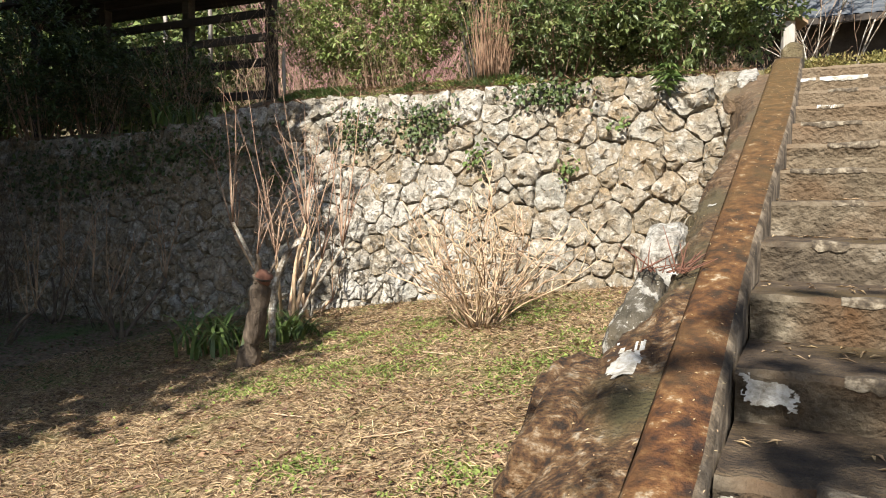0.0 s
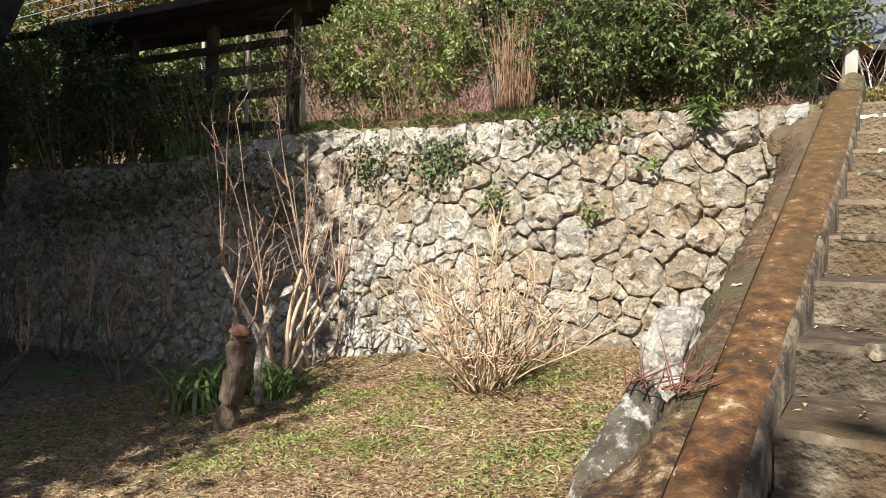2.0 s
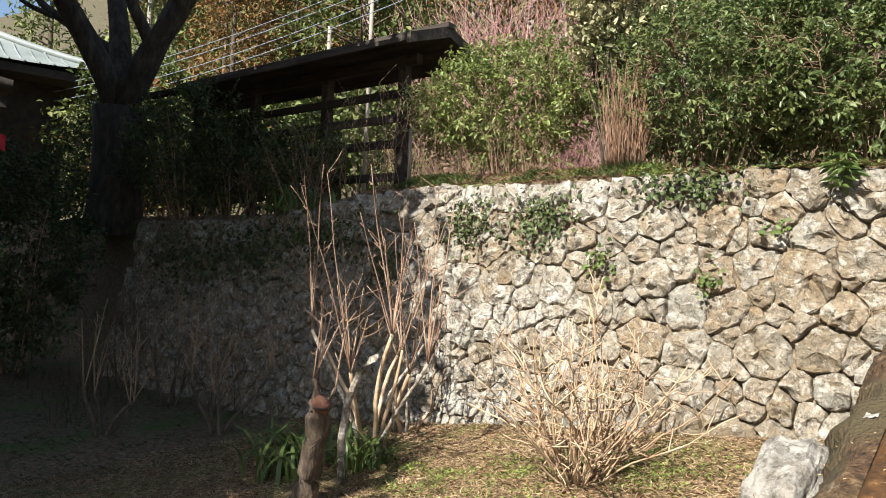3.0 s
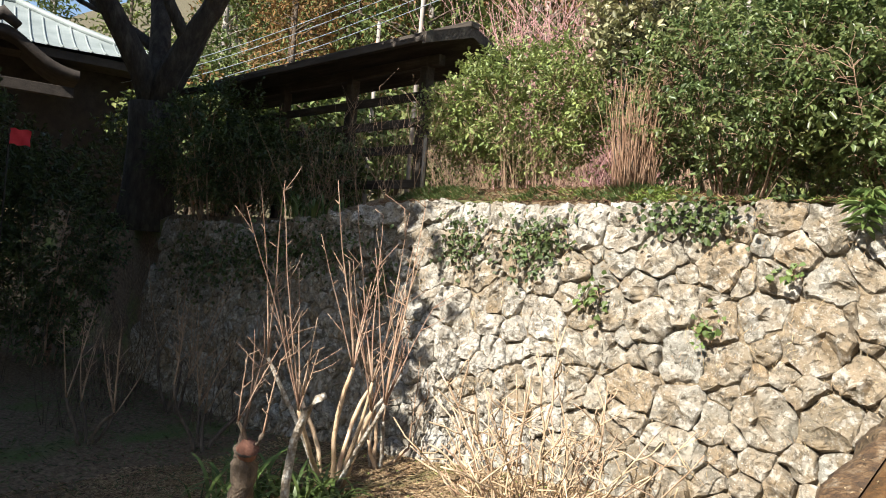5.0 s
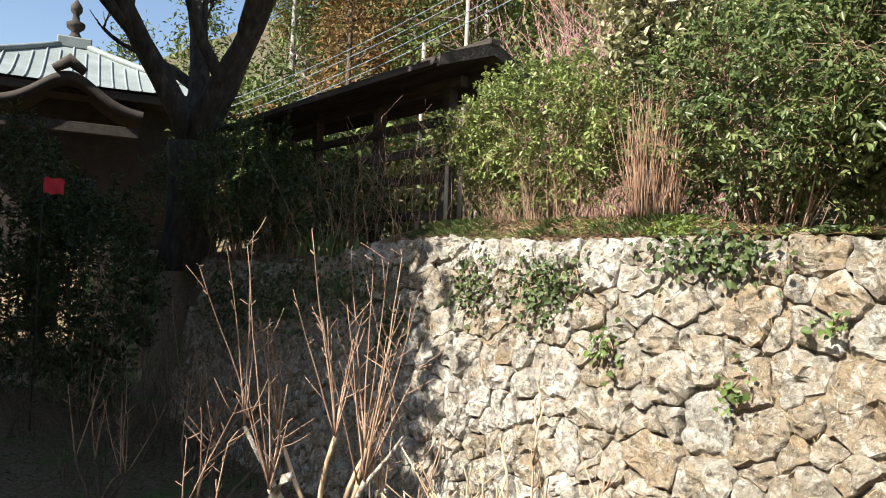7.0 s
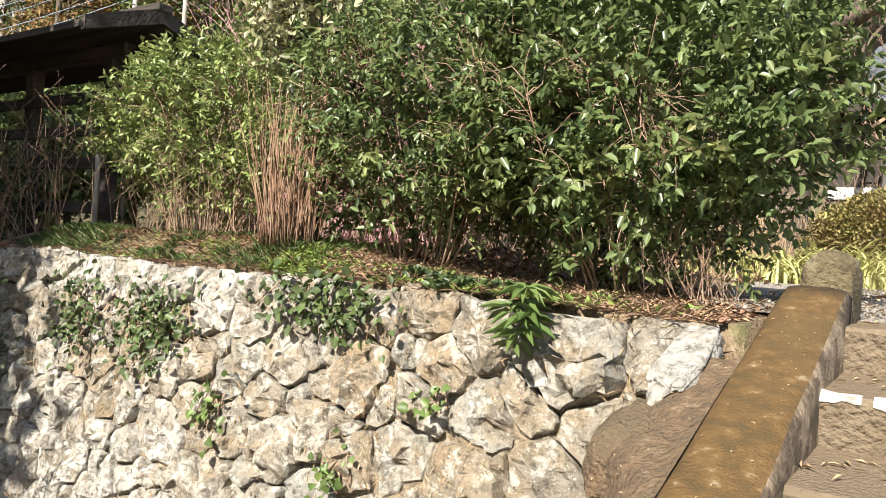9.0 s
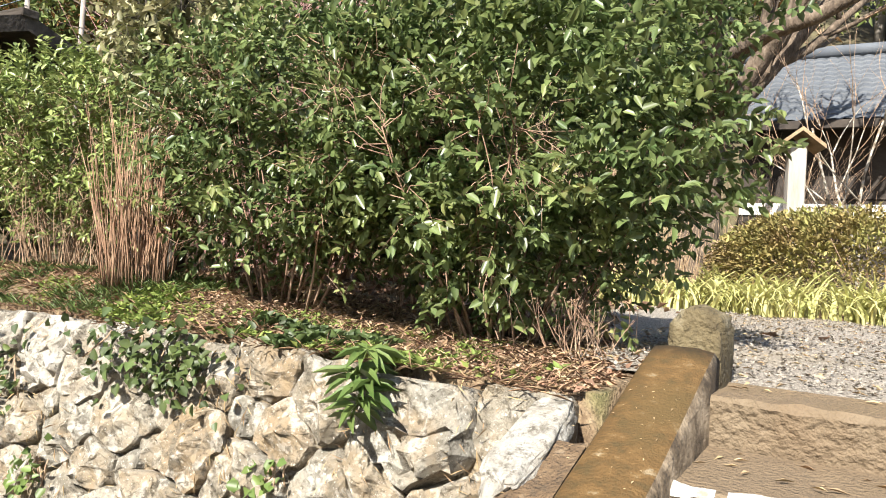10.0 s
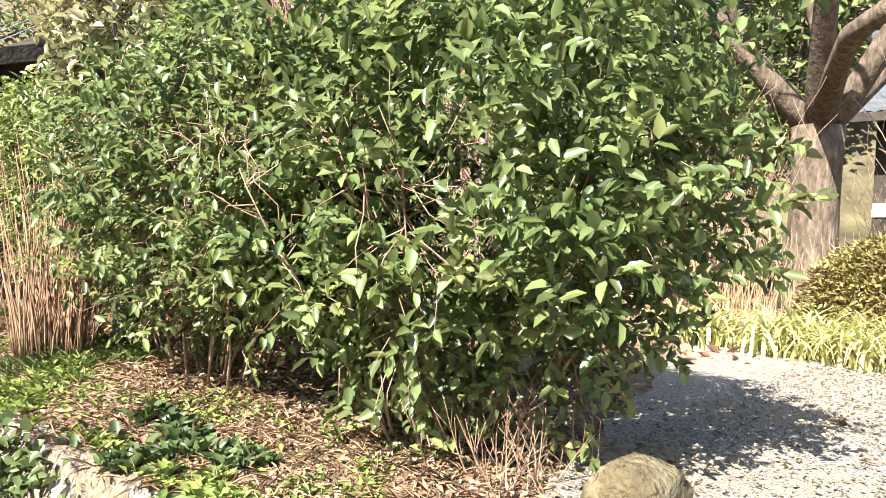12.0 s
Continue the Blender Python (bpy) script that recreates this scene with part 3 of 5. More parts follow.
def build_wall():
    wall = thing("retaining_wall", (-3.5, 6.9, 0.3), "dry-stone retaining wall of pale rounded field stones", "stone wall", kind="structure")
    # packed earth behind and between the stones
    xs, zs = axis([(WALL_X0, -6, 60), (-6, WALL_X1 + 0.1, 150)]), axis([(-0.6, 2.3, 70)])
    v = []
    for z in zs:
        for x in xs:
            zz = z if z < 2.0 else 2.0 + (z - 2.0) * (wall_top(x) - 0.06 - 2.0) / 0.3
            v.append(Vector((x, wall_y(zz) + 0.018 + 0.03 * nz(x, zz, 2, 2.2) + 0.02 * nz(x, zz, 6, 8) + 0.012 * nz(x, zz, 9, 25), zz)) - wall.location)
    w, top = len(xs), len(v)
    v += [Vector((x, wall_y(2.3) + 0.3, wall_top(x) - 0.06)) - wall.location for x in xs]
    f = [(j * w + i, j * w + i + 1, (j + 1) * w + i + 1, (j + 1) * w + i) for j in range(len(zs)) for i in range(w - 1)]
    raw("earth_core", v, f, M_EARTH, wall, "packed earth in the joints", True)
    rng = random.Random(11)
    # the stones that stand out, by place along the wall, height and size
    seeds = [(-3.3, 2.26, 0.19), (-2.89, 2.24, 0.17), (-2.53, 2.32, 0.12), (-1.77, 2.36, 0.12), (-1.5, 2.3, 0.12), (-1.06, 2.3, 0.24), (-0.7, 2.32, 0.16), (-4.22, 2.05, 0.13), (-4.26, 1.81, 0.13),
             (-3.32, 1.93, 0.12), (-2.62, 2.05, 0.15), (-2.12, 2.03, 0.16), (-1.65, 2.16, 0.13), (-1.75, 1.98, 0.1), (-1.41, 1.97, 0.12), (-1.22, 2.08, 0.1), (-0.9, 2.02, 0.13), (-4.1, 1.6, 0.16),
             (-3.55, 1.47, 0.14), (-2.91, 1.63, 0.13), (-2.36, 1.75, 0.13), (-1.8, 1.72, 0.14), (-1.45, 1.62, 0.22), (-1.1, 1.77, 0.14), (-2.28, 1.4, 0.15), (-1.19, 1.45, 0.12), (-1.98, 1.38, 0.14), (-1.7, 1.1, 0.17), (-1.3, 1.15, 0.15)]
    # narrow upright slabs in the lower part, by the shaded end
    for row in range(4):
        for col in range(12):
            seeds.append((-5.4 + 0.165 * col + rng.uniform(-0.05, 0.05), 0.3 + 0.36 * row + (0.15 if col % 2 else 0) + rng.uniform(-0.07, 0.07), rng.uniform(0.07, 0.12)))
    tries = 0
    while len(seeds) < 470 and tries < 14000:
        tries += 1
        x = rng.uniform(WALL_X0, WALL_X1 + 0.05)
        z = rng.uniform(garden_z(x, 6.6) - 0.1, wall_top(x))
        r = rng.choice((0.045, 0.06, 0.08, 0.1, 0.13, 0.17))
        if all(math.hypot(x - a, z - b) > 0.74 * (r + c) for a, b, c in seeds):
            seeds.append((x, z, r))
    for i, (x, z, r) in enumerate(seeds):
        poly = [(x - 0.5, z - 0.5), (x + 0.5, z - 0.5), (x + 0.5, z + 0.5), (x - 0.5, z + 0.5)]
        for j, (a, b, c) in enumerate(seeds):
            dx, dz = a - x, b - z
            if i == j or abs(dx) > 1 or abs(dz) > 1:
                continue
            poly = clip(poly, dx, dz, (a * a + b * b - c * c - x * x - z * z + r * r) / 2)
            if len(poly) < 3:
                break
        if len(poly) < 3:
            continue
        poly = clip(poly, 0, 1, wall_top(x) + 0.03)
        poly = clip(poly, 1, 0, WALL_X1 + 0.1)
        if len(poly) < 3:
            continue
        (cx, cz), v, f = stone_mesh(poly, rng, 0.035 + 0.2 * r + rng.uniform(0, 0.045))
        limy = (x < -3.2 and z < 1.75 and x > -5.6) or (z > 2.2 and x < -2.6)
        ob = raw("stone", v, f, M_WHITESTONE if limy and rng.random() < 0.8 else M_STONE, wall)
        ob.location = Vector((cx, wall_y(cz) + rng.uniform(0, 0.03), cz)) - wall.location
        ob.rotation_euler = (radians(-10.5), 0, 0)
    return wall


build_wall()

# ---- growing things: helpers ----
def tube(path, radii, sides=5):
    """Vertices and faces of a tapered tube along a path."""
    v, f = [], []
    up = Vector((0.3, 0.2, 1))
    for i, p in enumerate(path):
        d = (path[min(i + 1, len(path) - 1)] - path[max(i - 1, 0)])
        d = d.normalized() if d.length > 1e-6 else Vector((0, 0, 1))
        a = d.cross(up if abs(d.normalized().dot(up.normalized())) < 0.95 else Vector((1, 0, 0))).normalized()
        b = d.cross(a)
        for k in range(sides):
            t = 2 * math.pi * k / sides
            v.append(p + (a * math.cos(t) + b * math.sin(t)) * radii[i])
    for i in range(len(path) - 1):
        for k in range(sides):
            f.append((i * sides + k, i * sides + (k + 1) % sides, (i + 1) * sides + (k + 1) % sides, (i + 1) * sides + k))
    f.append(tuple(range((len(path) - 1) * sides, len(path) * sides)))
    f.append(tuple(range(sides - 1, -1, -1)))
    return v, f


def tubes(name, list_of, material, parent=None, label="", sides=5):
    v, f = [], []
    for path, radii in list_of:
        a, b = tube(path, radii, sides)
        f += [tuple(i + len(v) for i in face) for face in b]
        v += a
    return raw(name, v, f, material, parent, label, True)


def bent(rng, start, way, length, n=6, wobble=0.12, up=0.0):
    """A crooked path from start along way."""
    p, d, out = Vector(start), Vector(way).normalized(), [Vector(start)]
    for _ in range(n):
        d = (d + Vector((rng.uniform(-1, 1), rng.uniform(-1, 1), rng.uniform(-1, 1) + up)) * wobble).normalized()
        p = p + d * (length / n)
        out.append(p.copy())
    return out


def leaf_mesh(name, base, way, normal, length, width, material, parent=None, fold=0.25, droop=0.15, label="", kite=False):
    """Many folded leaves in one mesh. base, way, normal: arrays of rows; length, width: arrays."""
    base, way, normal = np.asarray(base, float), np.asarray(way, float), np.asarray(normal, float)
    n = len(base)
    length, width = np.broadcast_to(length, n)[:, None].astype(float), np.broadcast_to(width, n)[:, None].astype(float)
    way = way / np.maximum(1e-6, np.linalg.norm(way, axis=1, keepdims=True))
    side = np.cross(way, normal)
    side = side / np.maximum(1e-6, np.linalg.norm(side, axis=1, keepdims=True))
    nor = np.cross(side, way)
    tip = base + way * length - nor * length * droop
    if kite:
        mid = base + way * length * 0.45
        rows = [base, mid + side * width / 2 + nor * width * fold, tip, mid - side * width / 2 + nor * width * fold]
        faces = np.array([[0, 1, 2], [0, 2, 3]])
        size = 3
    else:
        m1, m2 = base + way * length * 0.3, base + way * length * 0.68 - nor * length * droop * 0.35
        rows = [base, m1 + side * width * 0.48 + nor * width * fold, m2 + side * width * 0.38 + nor * width * fold, tip, m2 - side * width * 0.38 + nor * width * fold, m1 - side * width * 0.48 + nor * width * fold]
        faces = np.array([[0, 1, 2, 3], [0, 3, 4, 5]])
        size = 4
    k = len(rows)
    v = np.stack(rows, 1).reshape(-1, 3)
    f = (faces[None] + (np.arange(n) * k)[:, None, None]).reshape(-1, size)
    me = bpy.data.meshes.new(name)
    me.vertices.add(len(v))
    me.vertices.foreach_set("co", v.astype(np.float32).ravel())
    me.loops.add(f.size)
    me.loops.foreach_set("vertex_index", f.astype(np.int32).ravel())
    me.polygons.add(len(f))
    me.polygons.foreach_set("loop_start", np.arange(0, f.size, size, dtype=np.int32))
    me.update(calc_edges=True)
    me.validate()
    me.materials.append(material)
    ob = new(name, me)
    if parent:
        ob.parent = parent
    if label:
        ob["label"] = label
    return ob


def unit(rng, n):
    a = rng.normal(size=(n, 3))
    return a / np.linalg.norm(a, axis=1, keepdims=True)


def lump(d, seed, s=2.0):
    """Uneven outline: a factor for each direction."""
    return np.array([1 + 0.32 * noise.noise(Vector((*(q * s),)) + Vector((seed, 0, 0))) + 0.16 * noise.noise(Vector((*(q * s * 2.7),)) + Vector((0, seed, 0))) for q in d])


def leafy_bush(name, place, radii, height, material, label, category, seed, sprigs=900, per=9, leaf=(0.07, 0.035), stems=12, bare=0.3, shell=0.55, stem_mat=None, group="", lean=(0, 0), up=0.35, stem_r=0.018, flare=0.0):
    """An evergreen bush: stems from the ground, twigs, and leaves set along sprigs with gaps between."""
    rng, r2 = np.random.default_rng(seed), random.Random(seed)
    bush = thing(name, place, label, category, group)
    mid = bare + (height - bare) / 2
    half = (height - bare) / 2
    d = unit(rng, sprigs)
    rad = (shell + (1 - shell) * rng.random(sprigs) ** 0.6) * lump(d, seed)
    c = d * rad[:, None] * np.array([radii[0], radii[1], half]) + np.array([lean[0], lean[1], mid])
    c[:, :2] *= (1 - flare * np.clip(1 - (c[:, 2] - bare) / (0.7 * (height - bare)), 0, 1))[:, None]
    c[:, 2] = np.maximum(c[:, 2], bare * 0.7 + 0.1 * rng.random(sprigs))
    way = d * np.array([1, 1, 0.6]) + rng.normal(size=(sprigs, 3)) * 0.35 + np.array([0, 0, up])
    way /= np.linalg.norm(way, axis=1, keepdims=True)
    run = leaf[0] * per * 0.32
    B, W, N, L = [], [], [], []
    for k in range(per):
        t = (k + 0.5) / per
        ang = rng.random(sprigs) * 6.28 + k * 2.4
        s1 = np.cross(way, np.array([0.2, 0.1, 1.0]) + 0 * way)
        s1 /= np.maximum(1e-6, np.linalg.norm(s1, axis=1, keepdims=True))
        s2 = np.cross(way, s1)
        out = s1 * np.cos(ang)[:, None] + s2 * np.sin(ang)[:, None]
        lw = out * 0.8 + way * 0.55 + rng.normal(size=(sprigs, 3)) * 0.25
        B.append(c + way * run * t)
        W.append(lw)
        N.append(np.array([0, 0, 1.0]) + way * 0.3 + rng.normal(size=(sprigs, 3)) * 0.45)
        L.append(leaf[0] * (0.65 + 0.6 * rng.random(sprigs)))
    L = np.concatenate(L)
    crown = leaf_mesh("crown", np.concatenate(B), np.concatenate(W), np.concatenate(N), L, L * leaf[1] / leaf[0], material, bush)
    crown["kind"] = "stuff"
    sm = stem_mat or M_TWIG
    tops = []
    for i in range(stems):
        a = r2.uniform(0, 6.28)
        foot = Vector((math.cos(a) * radii[0] * 0.35 * r2.random(), math.sin(a) * radii[1] * 0.35 * r2.random(), -0.05))
        q = Vector((foot.x * 2 + math.cos(a) * radii[0] * 0.5 * r2.random(), foot.y * 2 + math.sin(a) * radii[1] * 0.5 * r2.random(), mid + half * r2.uniform(-0.1, 0.5)))
        pth = bent(r2, foot, q - foot, (q - foot).length, 6, 0.1)
        tubes("stem", [(pth, [stem_r * (1 - 0.12 * j) for j in range(7)])], sm, bush)
        tops.append(pth)
    tw = []
    for i in range(0, sprigs, max(1, sprigs // 800)):
        e = Vector(c[i] + way[i] * run)
        near = min((pth[k_].lerp(pth[k_ + 1], r2.random()) for pth in tops for k_ in (2, 3, 4, 5)), key=lambda p: (p - e).length * r2.uniform(1.0, 2.4))
        if (near - e).length < 0.42:
            q = 0.14 * (near - e).length
            m, m2 = (near.lerp(e, s) + Vector((r2.uniform(-q, q), r2.uniform(-q, q), r2.uniform(-q, q) + 0.02)) for s in (0.35, 0.7))
            tw.append(([near, m, m2, e], [0.003, 0.0025, 0.002, 0.0014]))
    if tw:
        tubes("twig_growth", tw, sm, bush, sides=3)["kind"] = "stuff"
    return bush


def strap_clump(name, place, n, length, width, material, label, seed, spread=0.15, category="plant", group=""):
    """A tuft of long arching blades."""
    rng = random.Random(seed)
    ob = thing(name, place, label, category, group)
    v, f = [], []
    for _ in range(n):
        a, L, w = rng.uniform(0, 6.28), length * rng.uniform(0.6, 1.15), width * rng.uniform(0.7, 1.2)
        arch = rng.uniform(0.6, 1.45)
        foot = Vector((rng.gauss(0, spread), rng.gauss(0, spread), -0.02))
        side = Vector((-math.sin(a), math.cos(a), 0))
        p, el = foot.copy(), radians(82)
        b = len(v)
        for k in range(6):
            ww = w * (1 - (k / 5) ** 2.2) * 0.5 + 0.0008
            v += [p - side * ww, p + side * ww]
            p = p + Vector((math.cos(a) * math.cos(el), math.sin(a) * math.cos(el), math.sin(el))) * (L / 5)
            el -= radians(26) * arch
        f += [(b + 2 * k, b + 2 * k + 1, b + 2 * k + 3, b + 2 * k + 2) for k in range(5)]
    raw("tuft", v, f, material, ob, smooth=True)["kind"] = "stuff"
    return ob


# ---- planting in the garden ----
def hydrangea():
    """The pale, leafless, many-stemmed shrub before the wall."""
    rng = random.Random(5)
    ob = thing("bare_shrub", (-2.4, 5.42, garden_z(-2.4, 5.42)), "leafless tan shrub of many crooked pale canes", "shrub")
    for i in range(50):
        a = rng.uniform(0, 6.28)
        foot = Vector((math.cos(a) * 0.13 * rng.random(), math.sin(a) * 0.13 * rng.random(), -0.04))
        tilt = rng.uniform(0.05, 1.15)
        way = Vector((math.cos(a) * tilt, math.sin(a) * tilt, 1))
        L = rng.uniform(0.8, 1.55) * (1 - 0.16 * tilt)
        main = bent(rng, foot, way, L, 9, 0.24, 0.2)
        r0 = rng.uniform(0.006, 0.0105)
        cane = tubes("cane", [(main, [r0 * (1 - 0.06 * j) for j in range(10)])], M_CANE, ob)
        for _ in range(rng.randint(4, 8)):
            k = rng.randint(3, 8)
            d = Vector((rng.uniform(-1, 1), rng.uniform(-1, 1), rng.uniform(-0.1, 0.9)))
            br = bent(rng, main[k], d, rng.uniform(0.08, 0.3), 4, 0.35, 0.25)
            tubes("branch", [(br, [r0 * 0.6, r0 * 0.55, r0 * 0.5, r0 * 0.45, r0 * 0.42])], M_CANE, cane, "", 4)
    return ob


hydrangea()


def knobbly(rng, path, r0, r1):
    n = len(path)
    return [(r0 + (r1 - r0) * i / (n - 1)) * (1 + rng.uniform(-0.1, 0.14)) for i in range(n)]


def shoots(rng, ob, feet, count, lmin, lmax, material, spread, name="shoot", r=0.008):
    for i in range(count):
        foot = rng.choice(feet)
        a, t = rng.uniform(0, 6.28), rng.uniform(0.05, spread)
        main = bent(rng, foot, (math.cos(a) * t, math.sin(a) * t, 1), rng.uniform(lmin, lmax), 8, 0.05, 0.35)
        r0 = r * rng.uniform(0.75, 1.3)
        bits = [(main, [r0 * (1 - 0.085 * j) for j in range(9)])]
        for k in range(2, 9):
            for _ in range(rng.randint(0, 2)):
                d = Vector((rng.uniform(-1, 1), rng.uniform(-1, 1), rng.uniform(0.3, 1.2)))
                bits.append((bent(rng, main[k], d, rng.choice((0.03, 0.05, 0.09, 0.22)), 3, 0.12, 0.3), [r0 * 0.5, r0 * 0.45, r0 * 0.4, r0 * 0.3]))
        tubes(name, bits, material, ob)


def pollard_tree():
    rng = random.Random(8)
    x, y = -4.02, 4.46
    z = garden_z(x, y)
    ob = thing("pollarded_tree", (x, y, z), "small sawn-off tree trunk with a few thin bare shoots", "tree")
    base, top = Vector((0, 0, -0.06)), Vector((0.26, -0.1, 0.74))
    path = [base.lerp(top, i / 8) + Vector((0.006 * rng.uniform(-1, 1), 0.006 * rng.uniform(-1, 1), 0)) for i in range(9)]
    tubes("trunk", [(path, [0.115, 0.098, 0.09, 0.085, 0.082, 0.08, 0.08, 0.084, 0.08])], M_BARK, ob, "grey bark", 14)
    tubes("sawn_end", [([top + Vector((-0.02, 0, -0.03)), top + Vector((0.02, 0.01, 0.03))], [0.07, 0.06])], M_CUT, ob, "reddish sawn end", 10)
    fork = [top + Vector((-0.02 + 0.06 * rng.uniform(-1, 1), 0.06 * rng.uniform(-1, 1), -0.05)) for _ in range(4)]
    heads = []
    for i in range(3):
        a = 2.1 * i + 0.4
        limb = bent(rng, fork[i % 4], (math.cos(a) * 0.4 + 0.2, math.sin(a) * 0.4, 1), rng.uniform(0.12, 0.3), 4, 0.12)
        tubes("limb", [(limb, [0.022, 0.018, 0.016, 0.014, 0.013])], M_BARK, ob)
        heads.append(limb[-1])
    shoots(rng, ob, heads, 5, 0.35, 0.9, M_SHOOT, 0.5, r=0.006)
    return ob


def pollard_shrub(name, x, y, seed, stems, hmin, hmax, count, lmax, label, material=None, lichen=True, spread=0.45):
    rng = random.Random(seed)
    ob = thing(name, (x, y, garden_z(x, y)), label, "shrub")
    heads = []
    for i in range(stems):
        a = 6.28 * i / stems + rng.uniform(-0.4, 0.4)
        limb = bent(rng, (0.05 * math.cos(a), 0.05 * math.sin(a), -0.05), (math.cos(a) * 0.45, math.sin(a) * 0.45, 1), rng.uniform(hmin, hmax), 6, 0.2, 0.25)
        tubes("stem", [(limb, knobbly(rng, limb, 0.022, 0.014))], (M_LICHEN if i % 3 == 0 else M_CANE) if lichen else M_BARK, ob, "", 6)
        heads.append(limb[-1])
    shoots(rng, ob, heads, count, 0.4, lmax, material or M_SHOOT, spread, r=0.0075)
    return ob


pollard_tree()
pollard_shrub("pollarded_shrub", -4.45, 5.5, 21, 9, 0.75, 1.3, 34, 1.55, "pollarded shrub with pale lichened stems and bare shoots")
pollard_shrub("bare_sapling", -6.9, 5.6, 31, 4, 0.4, 0.9, 14, 1.1, "small bare shrub with thin shoots in the shade", M_TWIG, False, 0.6)
pollard_shrub("bare_sapling", -7.6, 4.7, 33, 4, 0.4, 0.8, 12, 1.0, "small bare shrub with thin shoots in the shade", M_TWIG, False, 0.6)
pollard_shrub("bare_sapling", -8.6, 6.0, 37, 5, 0.5, 1.0, 14, 1.2, "small bare shrub with thin shoots in the shade", M_TWIG, False, 0.6)
pollard_shrub("wall_foot_shrub", -4.75, 6.2, 43, 5, 0.3, 0.6, 10, 0.8, "low bare brown shrub against the stone wall", M_TWIG)


def lichened_stump():
    rng = random.Random(3)
    x, y = -3.98, 4.92
    ob = thing("cut_limb", (x, y, garden_z(x, y)), "pale lichened old limb sawn off, bent over", "stump")
    path = [Vector(p) for p in ((-0.12, -0.05, -0.05), (-0.14, -0.04, 0.3), (-0.1, -0.03, 0.6), (0.0, -0.01, 0.82), (0.1, 0.0, 0.92), (0.16, 0.01, 0.95))]
    tubes("limb", [(path, knobbly(rng, path, 0.032, 0.026))], M_LICHEN, ob, "", 8)
    return ob


lichened_stump()
strap_clump("strap_leaf_clump", (-4.85, 5.0, garden_z(-4.85, 5.0)), 100, 0.6, 0.032, M_STRAP, "dark green tuft of long strap leaves", 1, 0.2)
strap_clump("strap_leaf_clump", (-4.25, 5.25, garden_z(-4.25, 5.25)), 70, 0.5, 0.028, M_STRAP, "dark green tuft of long strap leaves", 2, 0.14)
strap_clump("strap_leaf_clump", (-7.3, 7.0, terrace_z(-7.3, 7.06)), 60, 0.55, 0.03, M_STRAP, "dark green tuft of long strap leaves", 3, 0.2)

# ---- terrace ----
def tz(x, y):
    return terrace_z(x, y) + hill_z(x, y)


def build_path():
    xs, ys = axis([(-1.1, 1.4, 50), (1.4, 9, 12)]), axis([(7.5, 12.0, 60)])
    v, f, w = [], [], len(xs)
    for y in ys:
        left = -0.6 - 0.3 * (y - 7.5) + 0.1 * nz(y, 0, 6, 1.3) + 0.05 * nz(y, 0, 6, 7)
        for i, x in enumerate(xs):
            x = left + (x - xs[0])
            v.append((x, y, tz(x, y) + 0.014 + 0.008 * nz(x, y, 2, 9)))
    f = [(j * w + i, j * w + i + 1, (j + 1) * w + i + 1, (j + 1) * w + i) for j in range(len(ys) - 1) for i in range(w - 1)]
    return tagged(raw("gravel_path", v, f, M_GRAVEL, smooth=True), "pale grey gravel path on the terrace", "path", kind="structure")


build_path()

leafy_bush("camellia_bush", (-1.3, 8.05, tz(-1.3, 8.05)), (1.12, 0.74), 1.9, M_LEAF, "large glossy green camellia bush with bare lower stems", "bush", 51, 2100, 9, (0.064, 0.032), 26, 0.13, 0.5, stem_r=0.008, flare=0.1, stem_mat=M_SHOOT)
leafy_bush("camellia_bush", (-2.55, 7.8, tz(-2.55, 7.8)), (1.0, 0.66), 1.65, M_LEAF, "glossy green camellia bush beside the larger one", "bush", 52, 1500, 9, (0.056, 0.026), 24, 0.1, 0.5, stem_r=0.007, flare=0.06, stem_mat=M_SHOOT)
leafy_bush("clipped_hedge", (-5.2, 8.2, tz(-5.2, 8.2)), (1.35, 0.55), 1.65, M_HEDGELEAF, "light green hedge bush with twiggy bare base", "hedge", 53, 1500, 10, (0.062, 0.026), 60, 0.25, 0.45, up=0.6, stem_r=0.006)
leafy_bush("pale_bush", (-3.5, 7.85, tz(-3.5, 7.85)), (0.52, 0.4), 2.3, M_PALELEAF, "tall bush with pale yellowish variegated leaves on a dark stem", "bush", 54, 520, 9, (0.07, 0.038), 9, 1.05, 0.3, stem_mat=M_SHADEBARK, stem_r=0.02)
leafy_bush("terrace_shrub", (-3.4, 9.3, tz(-3.4, 9.3)), (0.9, 0.7), 1.9, M_LEAF, "dark green shrub behind the reeds", "bush", 55, 700, 9, (0.07, 0.032), 12, 0.4, 0.5)
leafy_bush("shaded_shrub", (-8.4, 7.6, tz(-8.4, 7.6)), (0.9, 0.45), 1.15, M_IVY, "dark evergreen shrub in the shade", "bush", 62, 500, 9, (0.07, 0.03), 10, 0.1, 0.4)
leafy_bush("shaded_shrub", (-9.9, 7.5, tz(-9.9, 7.5)), (1.0, 0.45), 1.5, M_IVY, "dark evergreen shrub in the shade", "bush", 63, 600, 9, (0.07, 0.03), 10, 0.1, 0.4)
leafy_bush("shaded_shrub", (-10.6, 7.2, tz(-10.6, 7.2)), (1.3, 0.9), 2.0, M_IVY, "dark evergreen shrub in the shade", "bush", 58, 700, 9, (0.08, 0.03), 10, 0.2, 0.45)
